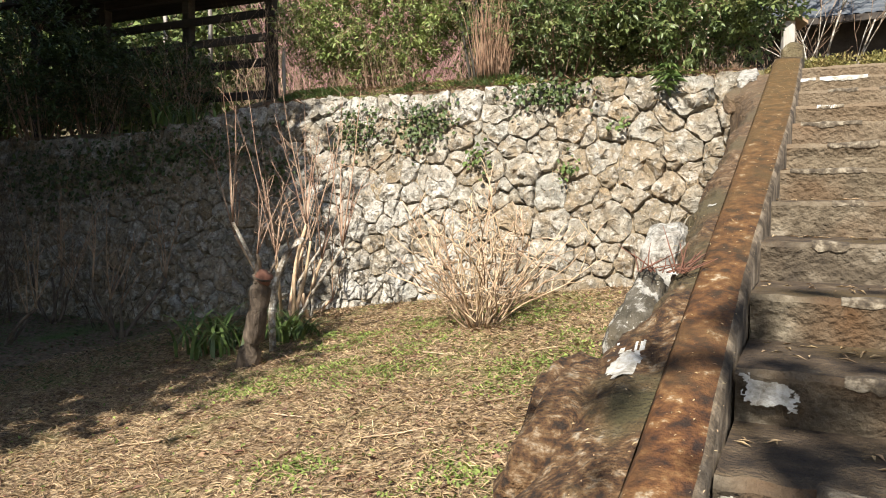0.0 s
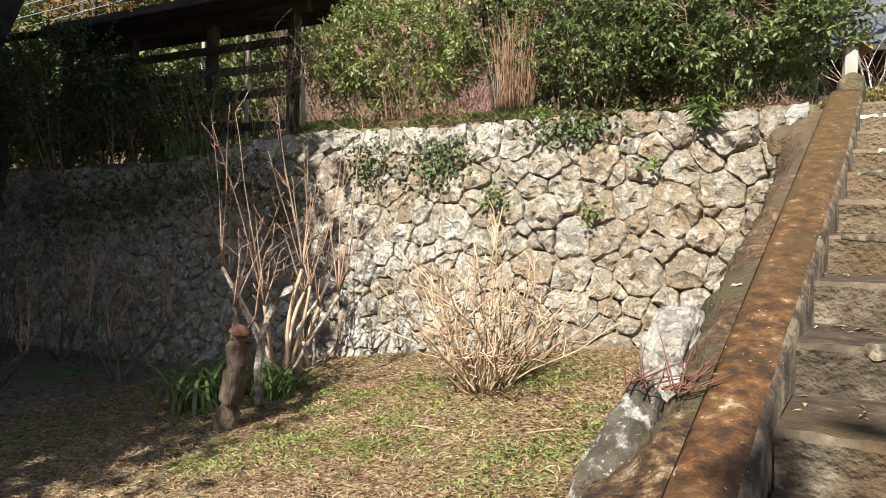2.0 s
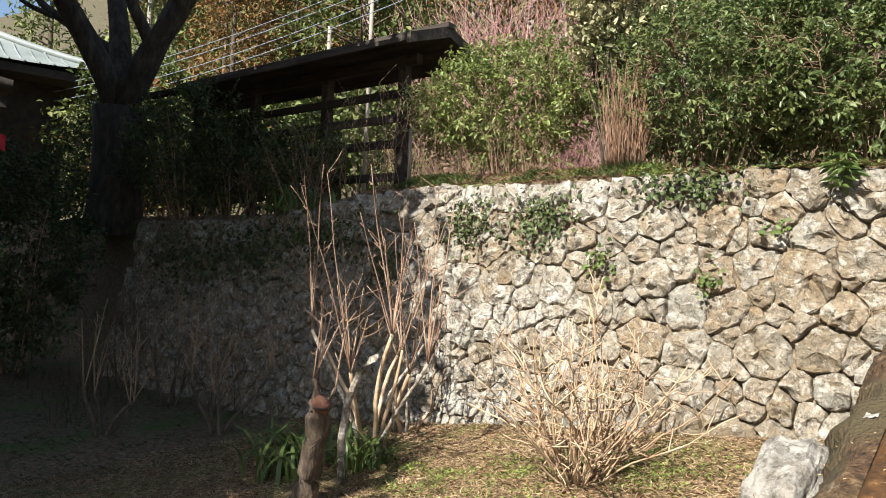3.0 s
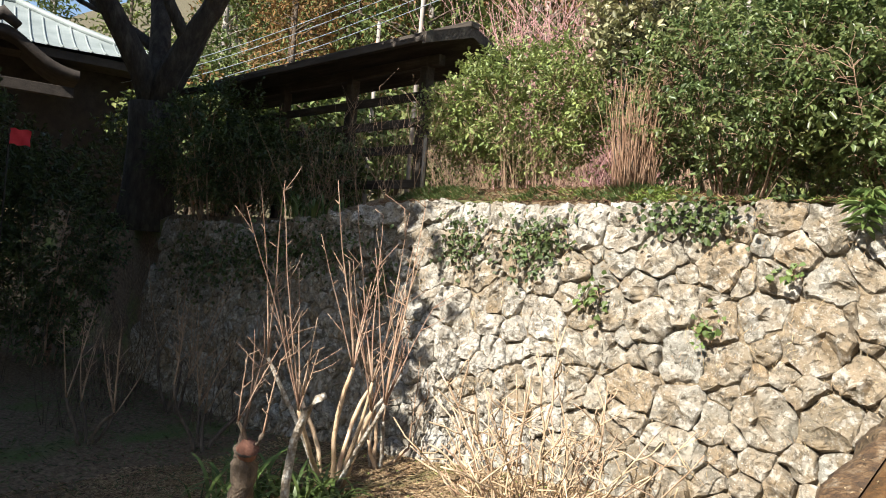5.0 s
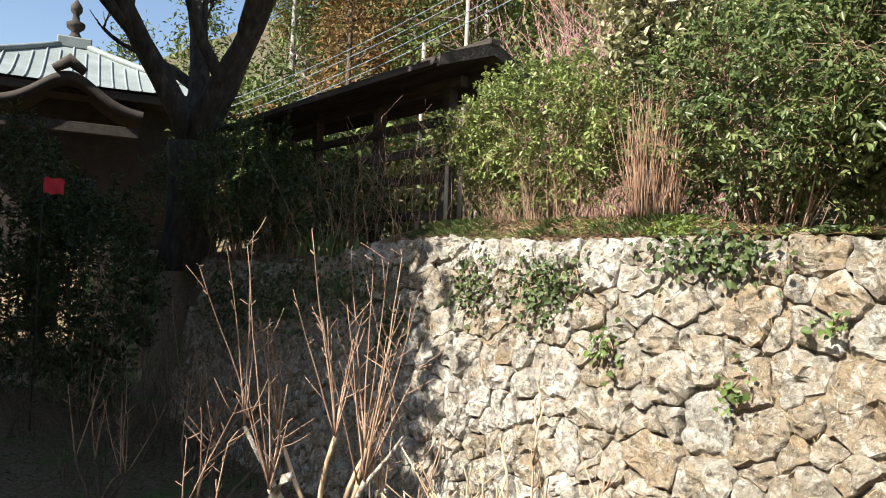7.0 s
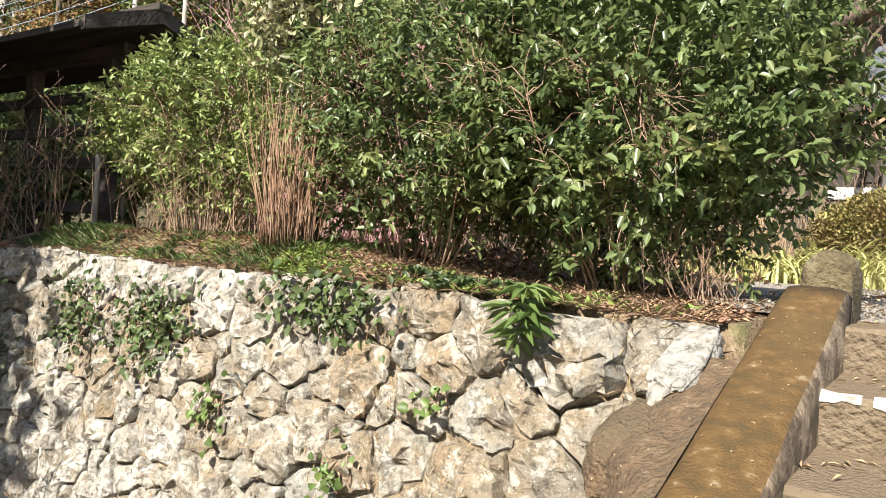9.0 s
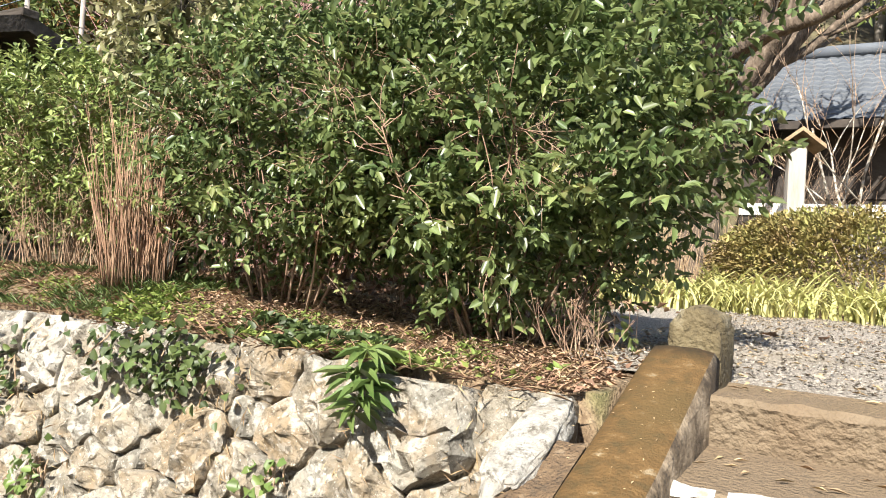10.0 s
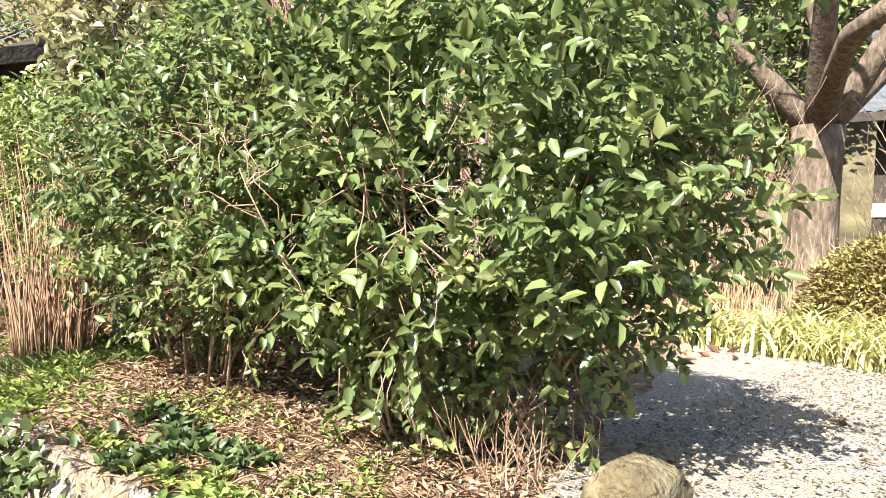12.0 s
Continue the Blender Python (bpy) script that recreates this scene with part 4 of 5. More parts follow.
leafy_bush("shaded_shrub", (-14.5, 8.0, tz(-14.5, 8.0)), (1.8, 1.2), 2.4, M_IVY, "dark evergreen shrub in the shade", "bush", 59, 700, 9, (0.09, 0.035), 10, 0.2, 0.45)
leafy_bush("shaded_shrub", (-12.6, 5.4, garden_z(-12.6, 5.4)), (1.7, 1.0), 3.6, M_IVY, "dark evergreen shrub in the shade", "bush", 60, 1400, 9, (0.09, 0.035), 10, 0.2, 0.45)
leafy_bush("shaded_shrub", (-14.5, 4.4, garden_z(-14.5, 4.4)), (1.8, 1.3), 4.6, M_IVY, "dark evergreen shrub in the shade", "bush", 61, 1600, 9, (0.1, 0.04), 10, 0.2, 0.45)


def reed_clump(name, x, y, n, h, rad, seed, label, material=M_REED):
    rng = random.Random(seed)
    ob = thing(name, (x, y, tz(x, y)), label, "dry grass")
    items = []
    for _ in range(n):
        a, q = rng.uniform(0, 6.28), rad * rng.random() ** 0.6
        foot = Vector((math.cos(a) * q, math.sin(a) * q, -0.03))
        pth = bent(rng, foot, (math.cos(a) * 0.06 + rng.uniform(-0.14, 0.14), math.sin(a) * 0.06 + rng.uniform(-0.14, 0.14), 1), h * rng.uniform(0.35, 1.1), 4, 0.12)
        r = rng.uniform(0.0025, 0.005)
        items.append((pth, [r, r, r * 0.85, r * 0.65, r * 0.3]))
    for it in items:
        tubes("stalk", [it], material, ob, sides=3)
    return ob


reed_clump("dry_reed_clump", -3.15, 7.34, 165, 1.0, 0.18, 71, "tall clump of dry reddish-brown stalks")
reed_clump("dry_grass_clump", -1.75, 12.9, 200, 1.1, 0.45, 72, "pale dry grass clump beside the lilies", M_STRAW)
reed_clump("dry_grass_clump", -0.95, 13.9, 160, 1.0, 0.4, 73, "pale dry grass clump beside the lilies", M_STRAW)


def broad_plant(x, y, z):
    """The big-leaved plant that hangs over the wall's edge: whorls of long drooping leaves on a few stems."""
    rng = random.Random(4)
    ob = thing("broad_leaf_plant", (x, y, z), "green plant with long drooping leaves hanging from the wall top", "plant")
    for k, (ex, ey, ez) in enumerate(((0.0, -0.13, 0.05), (-0.04, -0.16, -0.05), (0.05, -0.17, -0.09), (0.0, -0.18, -0.18))):
        stem = [Vector((0, 0.08, -0.06)), Vector((ex * 0.4, ey * 0.3, 0.02 + ez * 0.2)), Vector((ex * 0.8, ey * 0.8, ez * 0.7 + 0.02)), Vector((ex, ey, ez))]
        st = tubes("stem", [(stem, [0.008, 0.007, 0.006, 0.005])], M_STRAP, ob)
        for q in range(11):
            a = q * 2.4 + k
            way = np.array([[math.cos(a), math.sin(a) * 0.9 - 0.25, rng.uniform(-0.15, 0.35)]])
            foot = stem[3].lerp(stem[2], rng.random())
            L = rng.uniform(0.09, 0.15)
            leaf_mesh("leaf", [tuple(foot)], way, np.array([[rng.gauss(0, 0.2), rng.gauss(-0.2, 0.2), 1.0]]), L, L * rng.uniform(0.24, 0.31), M_BROAD, st, fold=0.16, droop=rng.uniform(0.3, 0.6))
    return ob


broad_plant(-1.23, 6.95, 2.48)


def ivy(name, x, z, n, sx, sz, seed, label, material=M_IVY, size=0.045, out=0.1):
    rng = np.random.default_rng(seed)
    y0 = wall_y(z)
    ob = thing(name, (x, y0, z), label, "creeper")
    n = int(n * 0.75)
    a = np.stack([rng.normal(size=n) * sx * 1.15, -0.06 - out * rng.random(n), rng.normal(size=n) * sz], 1)
    a[:, 1] += 0.19 * a[:, 2]
    W = rng.normal(size=(n, 3)) * 0.7 + np.array([0, -0.4, -0.4])
    N = rng.normal(size=(n, 3)) * 0.4 + np.array([0, -1, 0.7])
    L = size * (0.6 + 0.8 * rng.random(n))
    leaf_mesh("foliage", a, W, N, L, L * 0.8, material, ob)["kind"] = "stuff"
    r2 = random.Random(seed)
    for _ in range(6):
        tubes("vine", [(bent(r2, (r2.gauss(0, sx), -0.05, sz), (r2.uniform(-0.5, 0.5), -0.15, -1), 2.2 * sz, 5, 0.2), [0.004] * 6)], M_TWIG, ob, sides=4)
    return ob


ivy("ivy_patch", -3.72, 2.12, 420, 0.17, 0.13, 81, "dark ivy clump growing on the wall face")
ivy("ivy_patch", -4.55, 2.1, 260, 0.13, 0.14, 82, "dark ivy clump growing on the wall face")
ivy("ivy_patch", -2.35, 2.36, 330, 0.2, 0.08, 83, "low brambles trailing over the wall edge")
ivy("wall_weed", -3.05, 1.75, 60, 0.06, 0.07, 84, "small green weed in a wall joint", M_STRAP, 0.05)
ivy("wall_weed", -2.1, 1.62, 50, 0.05, 0.05, 85, "small green weed in a wall joint", M_STRAP, 0.04)
ivy("wall_weed", -1.63, 2.02, 30, 0.04, 0.04, 86, "small green weed in a wall joint", M_STRAP, 0.045)
ivy("wall_weed", -5.6, 1.6, 160, 0.12, 0.12, 87, "small dark creeper on the shaded wall", M_IVY)
ivy("wall_creeper", -6.6, 1.95, 500, 0.45, 0.16, 88, "dark creeper hanging over the shaded wall", M_IVY)
ivy("wall_creeper", -8.0, 1.8, 700, 0.6, 0.22, 89, "dark creeper hanging over the shaded wall", M_IVY, 0.055)
ivy("wall_creeper", -9.6, 1.6, 700, 0.6, 0.26, 90, "dark creeper hanging over the shaded wall", M_IVY, 0.055)


def box_mesh(bm, x0, y0, z0, x1, y1, z1, bevel=0.0):
    r = bmesh.ops.create_cube(bm, size=1)
    for q in r["verts"]:
        q.co = Vector((x0 if q.co.x < 0 else x1, y0 if q.co.y < 0 else y1, z0 if q.co.z < 0 else z1))
    if bevel:
        bmesh.ops.bevel(bm, geom=list({e for q in r["verts"] for e in q.link_edges}), offset=bevel, segments=1, affect="EDGES")


def box(name, dims, material, parent, label="", bevel=0.01):
    bm = bmesh.new()
    box_mesh(bm, *dims, bevel)
    return part(name, bm, material, parent, label)


def roofed_frame():
    """The roofed timber frame of posts and rails on the terrace edge."""
    x0, y0 = -9.53, 8.3
    g = tz(-7, 8.3)
    ob = thing("roofed_frame", (x0, y0, g), "weathered dark timber frame with rails under a long gabled roof", "shelter")
    ob.rotation_euler = (0, 0, radians(1.5))
    H = 4.52 - g
    for px in (-2.6, -0.9, 0.9, 2.48):
        box("post", (px - 0.07, -0.07, -0.5, px + 0.07, 0.07, H, 0.0)[:6], M_DARKWOOD, ob)
    for hz in (0.32, 0.78, 1.13, 1.47):
        box("rail", (-2.62, -0.115, hz, 2.6, -0.075, hz + 0.12), M_DARKWOOD, ob)
    box("beam", (-2.75, -0.06, H - 0.14, 2.75, 0.06, H), M_DARKWOOD, ob)
    for s in (-1, 1):
        bm = bmesh.new()
        v = [(-3.25, 0, H + 0.27), (3.25, 0, H + 0.27), (3.25, s * 0.75, H - 0.02), (-3.25, s * 0.75, H - 0.02)]
        q = [bm.verts.new(p) for p in v] + [bm.verts.new((p[0], p[1], p[2] - 0.06)) for p in v]
        for fc in ((0, 1, 2, 3), (7, 6, 5, 4), (0, 4, 5, 1), (1, 5, 6, 2), (2, 6, 7, 3), (3, 7, 4, 0)):
            bm.faces.new([q[i] for i in fc])
        bmesh.ops.recalc_face_normals(bm, faces=bm.faces)
        rf = part("roof_slope", bm, M_DARKWOOD, ob)
        for e in (-3.27, 3.21):
            bm = bmesh.new()
            q = [bm.verts.new(p) for p in ((e, 0, H + 0.29), (e + 0.06, 0, H + 0.29), (e + 0.06, s * 0.78, H - 0.0), (e, s * 0.78, H - 0.0), (e, 0, H + 0.14), (e + 0.06, 0, H + 0.14), (e + 0.06, s * 0.78, H - 0.13), (e, s * 0.78, H - 0.13))]
            for fc in ((0, 1, 2, 3), (7, 6, 5, 4), (0, 4, 5, 1), (1, 5, 6, 2), (2, 6, 7, 3), (3, 7, 4, 0)):
                bm.faces.new([q[i] for i in fc])
            bmesh.ops.recalc_face_normals(bm, faces=bm.faces)
            part("barge_board", bm, M_DARKWOOD, ob, "grey weathered barge board")
    box("ridge_cap", (-3.29, -0.08, H + 0.25, 3.29, 0.08, H + 0.33), M_DARKWOOD, ob)
    return ob


roofed_frame()


def sign_post():
    x, y = -0.52, 13.7
    g = tz(x, y)
    ob = thing("sign_post", (x, y, g), "pale square wooden marker post with brown gabled cap", "post")
    ob.rotation_euler = (0, 0, radians(18))
    box("shaft", (-0.09, -0.09, -0.2, 0.09, 0.09, 4.42 - g), M_SIGNWOOD, ob, "", 0.012)
    top = 4.4 - g
    for s in (-1, 1):
        bm = bmesh.new()
        v = [(0, -0.24, top + 0.16), (0, 0.24, top + 0.16), (s * 0.24, 0.24, top - 0.03), (s * 0.24, -0.24, top - 0.03)]
        q = [bm.verts.new(p) for p in v] + [bm.verts.new((p[0], p[1], p[2] - 0.045)) for p in v]
        for fc in ((0, 1, 2, 3), (7, 6, 5, 4), (0, 4, 5, 1), (1, 5, 6, 2), (2, 6, 7, 3), (3, 7, 4, 0)):
            bm.faces.new([q[i] for i in fc])
        bmesh.ops.recalc_face_normals(bm, faces=bm.faces)
        part("cap_board", bm, M_CAPWOOD, ob, "brown cap board")
    return ob


sign_post()


def clipped_azalea(x, y, rx, ry, h, seed):
    rng = np.random.default_rng(seed)
    g = tz(x, y)
    ob = thing("clipped_azalea", (x, y, g), "low clipped mound of brownish-green azalea", "hedge")
    n = 26000
    d = unit(rng, n)
    d[:, 2] = np.abs(d[:, 2])
    e = np.sign(d) * np.abs(d) ** 0.7
    P = e * (0.8 + 0.22 * rng.random((n, 1))) * np.array([rx, ry, h * 0.95])
    P[:, 2] = np.maximum(0.08, P[:, 2])
    L = 0.04 + 0.03 * rng.random(n)
    leaf_mesh("crown", P, d + rng.normal(size=(n, 3)) * 0.6, rng.normal(size=(n, 3)) * 0.5 + np.array([0, 0, 1]), L, L * 0.45, M_AZALEA, ob, kite=True)["kind"] = "stuff"
    r2 = random.Random(seed)
    tw = []
    for _ in range(260):
        a = r2.uniform(0, 6.28)
        q = Vector((math.cos(a) * rx * 0.93, math.sin(a) * ry * 0.93, r2.uniform(0.1, 0.75) * h))
        tw.append((bent(r2, (q.x * 0.4, q.y * 0.4, 0), q - Vector((q.x * 0.4, q.y * 0.4, 0)), (q - Vector((q.x * 0.4, q.y * 0.4, 0))).length, 3, 0.15), [0.006, 0.005, 0.004, 0.002]))
    tubes("twig_growth", tw, M_TWIG, ob, sides=3)["kind"] = "stuff"
    return ob


clipped_azalea(0.45, 12.95, 1.75, 0.6, 1.12, 91)
k = 0
for gx in (-1.7, -1.2, -0.75, -0.3, 0.15, 0.6, 1.05, 1.5):
    for gy in (11.75, 12.1):
        k += 1
        xx, yy = gx + 0.12 * math.sin(k * 5.1), gy + 0.1 * math.sin(k * 3.3)
        strap_clump("lily_clump", (xx, yy, tz(xx, yy)), 90, 0.62, 0.026, M_LILY, "yellow-green tuft of arching lily blades", 200 + k, 0.16, group="lilies along the path")


# ---- trees ----
def bare_tree(name, x, y, g, trunk_r, fork_z, height, seed, label, limbs=5, material=None, twig_mat=None, lean=(0, 0), depth=4, spread=0.75):
    rng = random.Random(seed)
    ob = thing(name, (x, y, g), label, "tree")
    m, tm = material or M_BARK, twig_mat or M_TWIG
    top = Vector((lean[0], lean[1], fork_z))
    path = [Vector((0, 0, -0.2)).lerp(top, i / 6) + Vector((0.06 * nz(i, seed, 0), 0.06 * nz(i, seed, 5), 0)) for i in range(7)]
    tubes("trunk", [(path, [trunk_r * c for c in (1.35, 1.12, 1.02, 0.98, 0.96, 0.98, 1.05)])], m, ob, "", 12)
    twigs = []

    def grow(p, d, length, r, lvl, bits):
        pth = bent(rng, p, d, length, 6, 0.13, 0.25)
        bits.append((pth, [r * (1 - 0.07 * j) for j in range(7)]))
        if lvl == 0:
            return
        for _ in range(rng.randint(2, 4)):
            k = rng.randint(2, 6)
            dd = (pth[k] - pth[k - 1]).normalized() + Vector((rng.uniform(-1, 1), rng.uniform(-1, 1), rng.uniform(-0.4, 0.9))) * 0.8
            grow(pth[k], dd, length * rng.uniform(0.45, 0.75), r * 0.5, lvl - 1, twigs if lvl <= 2 else bits)

    for i in range(limbs):
        a = 6.28 * i / limbs + rng.uniform(-0.3, 0.3)
        bits = []
        grow(path[-1] - Vector((0, 0, 0.1)), Vector((math.cos(a) * spread, math.sin(a) * spread, 1)), (height - fork_z) * 0.6, trunk_r * 0.55, depth, bits)
        tubes("limb", bits, m, ob, "", 7)
    tubes("twig_growth", twigs, tm, ob, "", 3)["kind"] = "stuff"
    return ob


# this tree's bark colour carries the shade it stands in
bare_tree("old_cherry_tree", -12.6, 7.0, tz(-12.6, 7.0), 0.42, 2.0, 8.5, 5, "old leafless cherry tree with forked trunk, its shade put into the bark colour", 4, M_SHADEBARK, M_SHADEBARK, spread=0.55)
cherry = bare_tree("old_cherry_tree", -2.2, 17.0, tz(-2.2, 17.0), 0.34, 2.6, 9.0, 14, "old grey leafless cherry tree with thick trunk", 5, M_BARK, spread=0.9)
bough = [Vector(p) for p in ((0.1, -0.2, 2.7), (0.5, -1.4, 3.0), (0.9, -2.6, 3.1), (1.3, -3.0, 3.2), (1.8, -3.1, 3.3), (2.5, -3.0, 3.7), (3.2, -2.8, 4.1))]
tubes("limb", [(bough, [0.17, 0.14, 0.12, 0.105, 0.09, 0.075, 0.05])], M_BARK, cherry, "thick grey-brown low limb", 9)
bare_tree("bare_sapling", 0.1, 16.5, tz(0.1, 16.5), 0.045, 0.5, 4.2, 17, "pale multi-stemmed bare sapling before the tiled roof", 4, M_LICHEN, M_TWIG, depth=3, spread=0.35)


def forest_tree(name, x, y, height, crown, seed, leaf_mat, label, low=0.35, n=1500, trunk_mat=None, size=0.2, conifer=False, g=None):
    rng, r2 = np.random.default_rng(seed), random.Random(seed)
    g = tz(x, y) if g is None else g
    ob = thing(name, (x, y, g), label, "tree")
    path = [Vector((0.15 * nz(i, seed, 1), 0.15 * nz(i, seed, 3), -0.3 + (height * 0.96 + 0.3) * i / 6)) for i in range(7)]
    r = 0.012 * height + 0.05
    tubes("trunk", [(path, [r * (1.1 - 0.155 * i) for i in range(7)])], trunk_mat or M_BARK, ob, "", 8)
    m = n // 14
    h = rng.random(m)
    ang = rng.random(m) * 6.28
    if conifer:
        wide = crown * (1 - h) ** 0.75 * (0.55 + 0.5 * rng.random(m)) + 0.15
    else:
        wide = crown * np.sqrt(np.maximum(0.02, 1 - (2 * h - 1) ** 2)) * (0.55 + 0.45 * rng.random(m) ** 0.5)
    wide *= 1 + 0.3 * np.array([noise.noise(Vector((math.cos(a) * 1.5, math.sin(a) * 1.5, q * 4 + seed))) for a, q in zip(ang, h)])
    c = np.stack([np.cos(ang) * wide, np.sin(ang) * wide, height * (low + (1 - low) * h)], 1)
    limbs = []
    for i in range(0, m, max(1, m // 30)):
        e = Vector(c[i])
        s = Vector((0, 0, max(0.3, e.z - 0.35 * e.xy.length)))
        limbs.append(([s, s.lerp(e, 0.5) + Vector((0, 0, 0.1)), e], [0.05, 0.035, 0.012]))
    tubes("branchwork", limbs, trunk_mat or M_BARK, ob, sides=4)["kind"] = "stuff"
    per = 14
    P = np.repeat(c, per, 0) + rng.normal(size=(m * per, 3)) * size * np.array([1.5, 1.5, 0.9])
    W = unit(rng, m * per) + np.repeat(np.stack([np.cos(ang), np.sin(ang), -0.2 + 0 * ang], 1), per, 0) * 0.6
    N = rng.normal(size=(m * per, 3)) * 0.6 + np.array([0, 0, 1])
    L = size * (0.6 + 0.8 * rng.random(m * per))
    leaf_mesh("crown", P, W, N, L, L * (0.35 if conifer else 0.55), leaf_mat, ob, kite=True)["kind"] = "stuff"
    return ob


def build_forest():
    rng = random.Random(77)
    fixed = [(-17.5, 17.0, 9.5, 2.6, M_FOREST, False), (-14.0, 19.0, 8.5, 2.4, M_FOREST, False), (-21.0, 14.5, 10.0, 2.4, M_CEDAR, True), (-25.5, 17.0, 11.0, 2.6, M_CEDAR, True), (-10.5, 21.0, 9.0, 2.4, M_FOREST, False), (-17.0, 10.6, 3.4, 1.5, M_FOREST, False), (-14.5, 11.8, 3.2, 1.5, M_FOREST, False), (-19.5, 11.5, 4.0, 1.6, M_CEDAR, False), (-13.4, 15.5, 5.5, 2.0, M_FOREST, False), (-6.0, 19.5, 5.0, 2.0, M_FOREST, False), (-5.5, 17.0, 4.0, 1.8, M_FOREST, False), (-22.0, 12.0, 5.5, 2.2, M_FOREST, False)]
    for i, (x, y, h, c, m, con) in enumerate(fixed):
        forest_tree("evergreen_tree", x, y, h, c, 300 + i, m, "rust-tinged cedar at the forest edge" if m is M_CEDAR else "broad evergreen tree at the forest edge", 0.2, 3400, size=0.2, conifer=con)
    i = 0
    while i < 90:
        x = rng.uniform(-46, 16)
        y = rng.uniform(21, 44) + 0.2 * x
        if y < 20 + 0.25 * x + 1 or (x > -7 and y < 27):
            continue
        i += 1
        con = rng.random() < 0.55
        m = rng.choice((M_FOREST, M_FOREST, M_CEDAR)) if con else M_FOREST
        h = rng.uniform(11, 17) if con else rng.uniform(6, 10)
        forest_tree("forest_tree", x, y, h, rng.uniform(1.6, 2.3) if con else rng.uniform(2, 2.8), 400 + i, m, "tall conifer in the woods on the slope" if con else "evergreen broadleaf tree in the woods", rng.uniform(0.12, 0.5) if con else 0.08, 2100, M_POLE if con and rng.random() < 0.4 else M_BARK, 0.3, con)


build_forest()


def twiggy(name, x, y, h, rad, n, seed, material, label, r=1.0, g=None):
    rng = random.Random(seed)
    ob = thing(name, (x, y, tz(x, y) if g is None else g), label, "shrub")
    items = []
    for _ in range(n):
        a, t = rng.uniform(0, 6.28), rng.uniform(0.1, 0.6)
        main = bent(rng, (rng.gauss(0, rad * 0.25), rng.gauss(0, rad * 0.25), -0.05), (math.cos(a) * t, math.sin(a) * t, 1), h * rng.uniform(0.6, 1.05), 6, 0.09)
        items.append((main, [q * r for q in (0.014, 0.012, 0.01, 0.008, 0.006, 0.005, 0.003)]))
        for _ in range(5):
            k = rng.randint(2, 6)
            items.append((bent(rng, main[k], (rng.uniform(-1, 1), rng.uniform(-1, 1), 1), h * 0.25, 3, 0.1), [q * r for q in (0.006, 0.005, 0.004, 0.003)]))
    tubes("twig_growth", items, material, ob, sides=3)["kind"] = "stuff"
    return ob


twiggy("pink_twig_shrub", -10.4, 15.4, 6.0, 2.2, 190, 601, M_PLUM, "leafless shrub with a haze of pinkish twigs")
twiggy("pink_twig_shrub", -9.2, 16.2, 5.6, 2.0, 150, 602, M_PLUM, "leafless shrub with a haze of pinkish twigs")
for j, (bx, by) in enumerate(((-3.0, 15.0), (-1.2, 19.5), (-5.2, 12.5), (-7.0, 11.0), (-10.5, 12.5), (2.5, 20.0))):
    twiggy("bare_thicket", bx, by, 2.6, 1.3, 70, 610 + j, M_TWIG, "bare brown thicket of thin twigs", 0.6)

for j, (bx, by) in enumerate(((-6.3, 7.15), (-7.4, 7.2), (-8.8, 7.15), (-10.2, 7.0))):
    twiggy("bramble_thicket", bx, by, 1.2, 0.9, 24, 640 + j, M_TWIG, "bare brambles arching over the shaded wall top", 0.32)
for j, (bx, by) in enumerate(((-4.6, 8.0), (-5.6, 8.05), (-3.7, 8.3), (-2.2, 8.6))):
    twiggy("bare_thicket", bx, by, 0.8, 0.9, 26, 650 + j, M_TWIG, "tan bare twigs at the foot of the hedge", 0.32)

for j, (bx, by, bh) in enumerate(((-0.85, 7.85, 0.4),)):
    twiggy("bare_thicket", bx, by, bh, 0.5, 26, 660 + j, M_SHOOT, "red-brown bare twigs at the foot of the bush", 0.3)
for j, (bx, by, bh) in enumerate(((-7.7, 6.1, 1.6), (-9.1, 5.5, 1.9), (-10.3, 5.9, 2.2), (-8.4, 4.7, 1.2), (-10.9, 4.6, 2.6))):
    twiggy("bare_thicket", bx, by, bh, 0.9, 15, 670 + j, M_BARK, "bare brown branching shrub in the shade of the trees", 0.42, garden_z(bx, by))
ob = thing("wooden_stake", (-6.5, 7.95, tz(-6.5, 7.95)), "thin pale wooden stake beside the hedge", "stake")
tubes("shaft", [([Vector((0, 0, -0.1)), Vector((0.01, 0, 0.45)), Vector((0.0, 0, 0.85))], [0.026, 0.025, 0.023])], M_SIGNWOOD, ob, "", 8)

# tall evergreens, unseen, added out of view to shade the garden's far end
for j, (bx, by, bh, bc) in enumerate(((-9.3, -3.2, 13.5, 3.8), (-13.5, -3.6, 14.5, 4.2), (-18.0, -3.0, 13.5, 3.8), (-8.9, -7.0, 16.5, 3.6), (-13.0, -8.0, 17.0, 4.6), (-7.5, -0.6, 9.0, 2.2), (-11.0, -0.6, 9.5, 2.6), (-16.0, -7.0, 17.0, 4.5), (-8.6, 1.3, 10.3, 2.5), (-12.5, 1.2, 12.0, 2.8), (-7.1, 0.3, 8.8, 1.9))):
    forest_tree("shade_evergreen", bx, by, bh, bc, 700 + j, M_FOREST, "unseen tall dense evergreen added to shade the garden", 0.18 if by < 0 else 0.5, 14000, size=0.3, g=garden_z(bx, by))
# sparse unseen trees, added to drop shadow patches on the steps and lawn
forest_tree("slender_shade_tree", 1.1, -5.2, 10.2, 0.9, 720, M_FOREST, "unseen slender evergreen beyond the foot of the steps, added for shadow", 0.76, 420, size=0.22, g=land_z(1.1, -5.2))
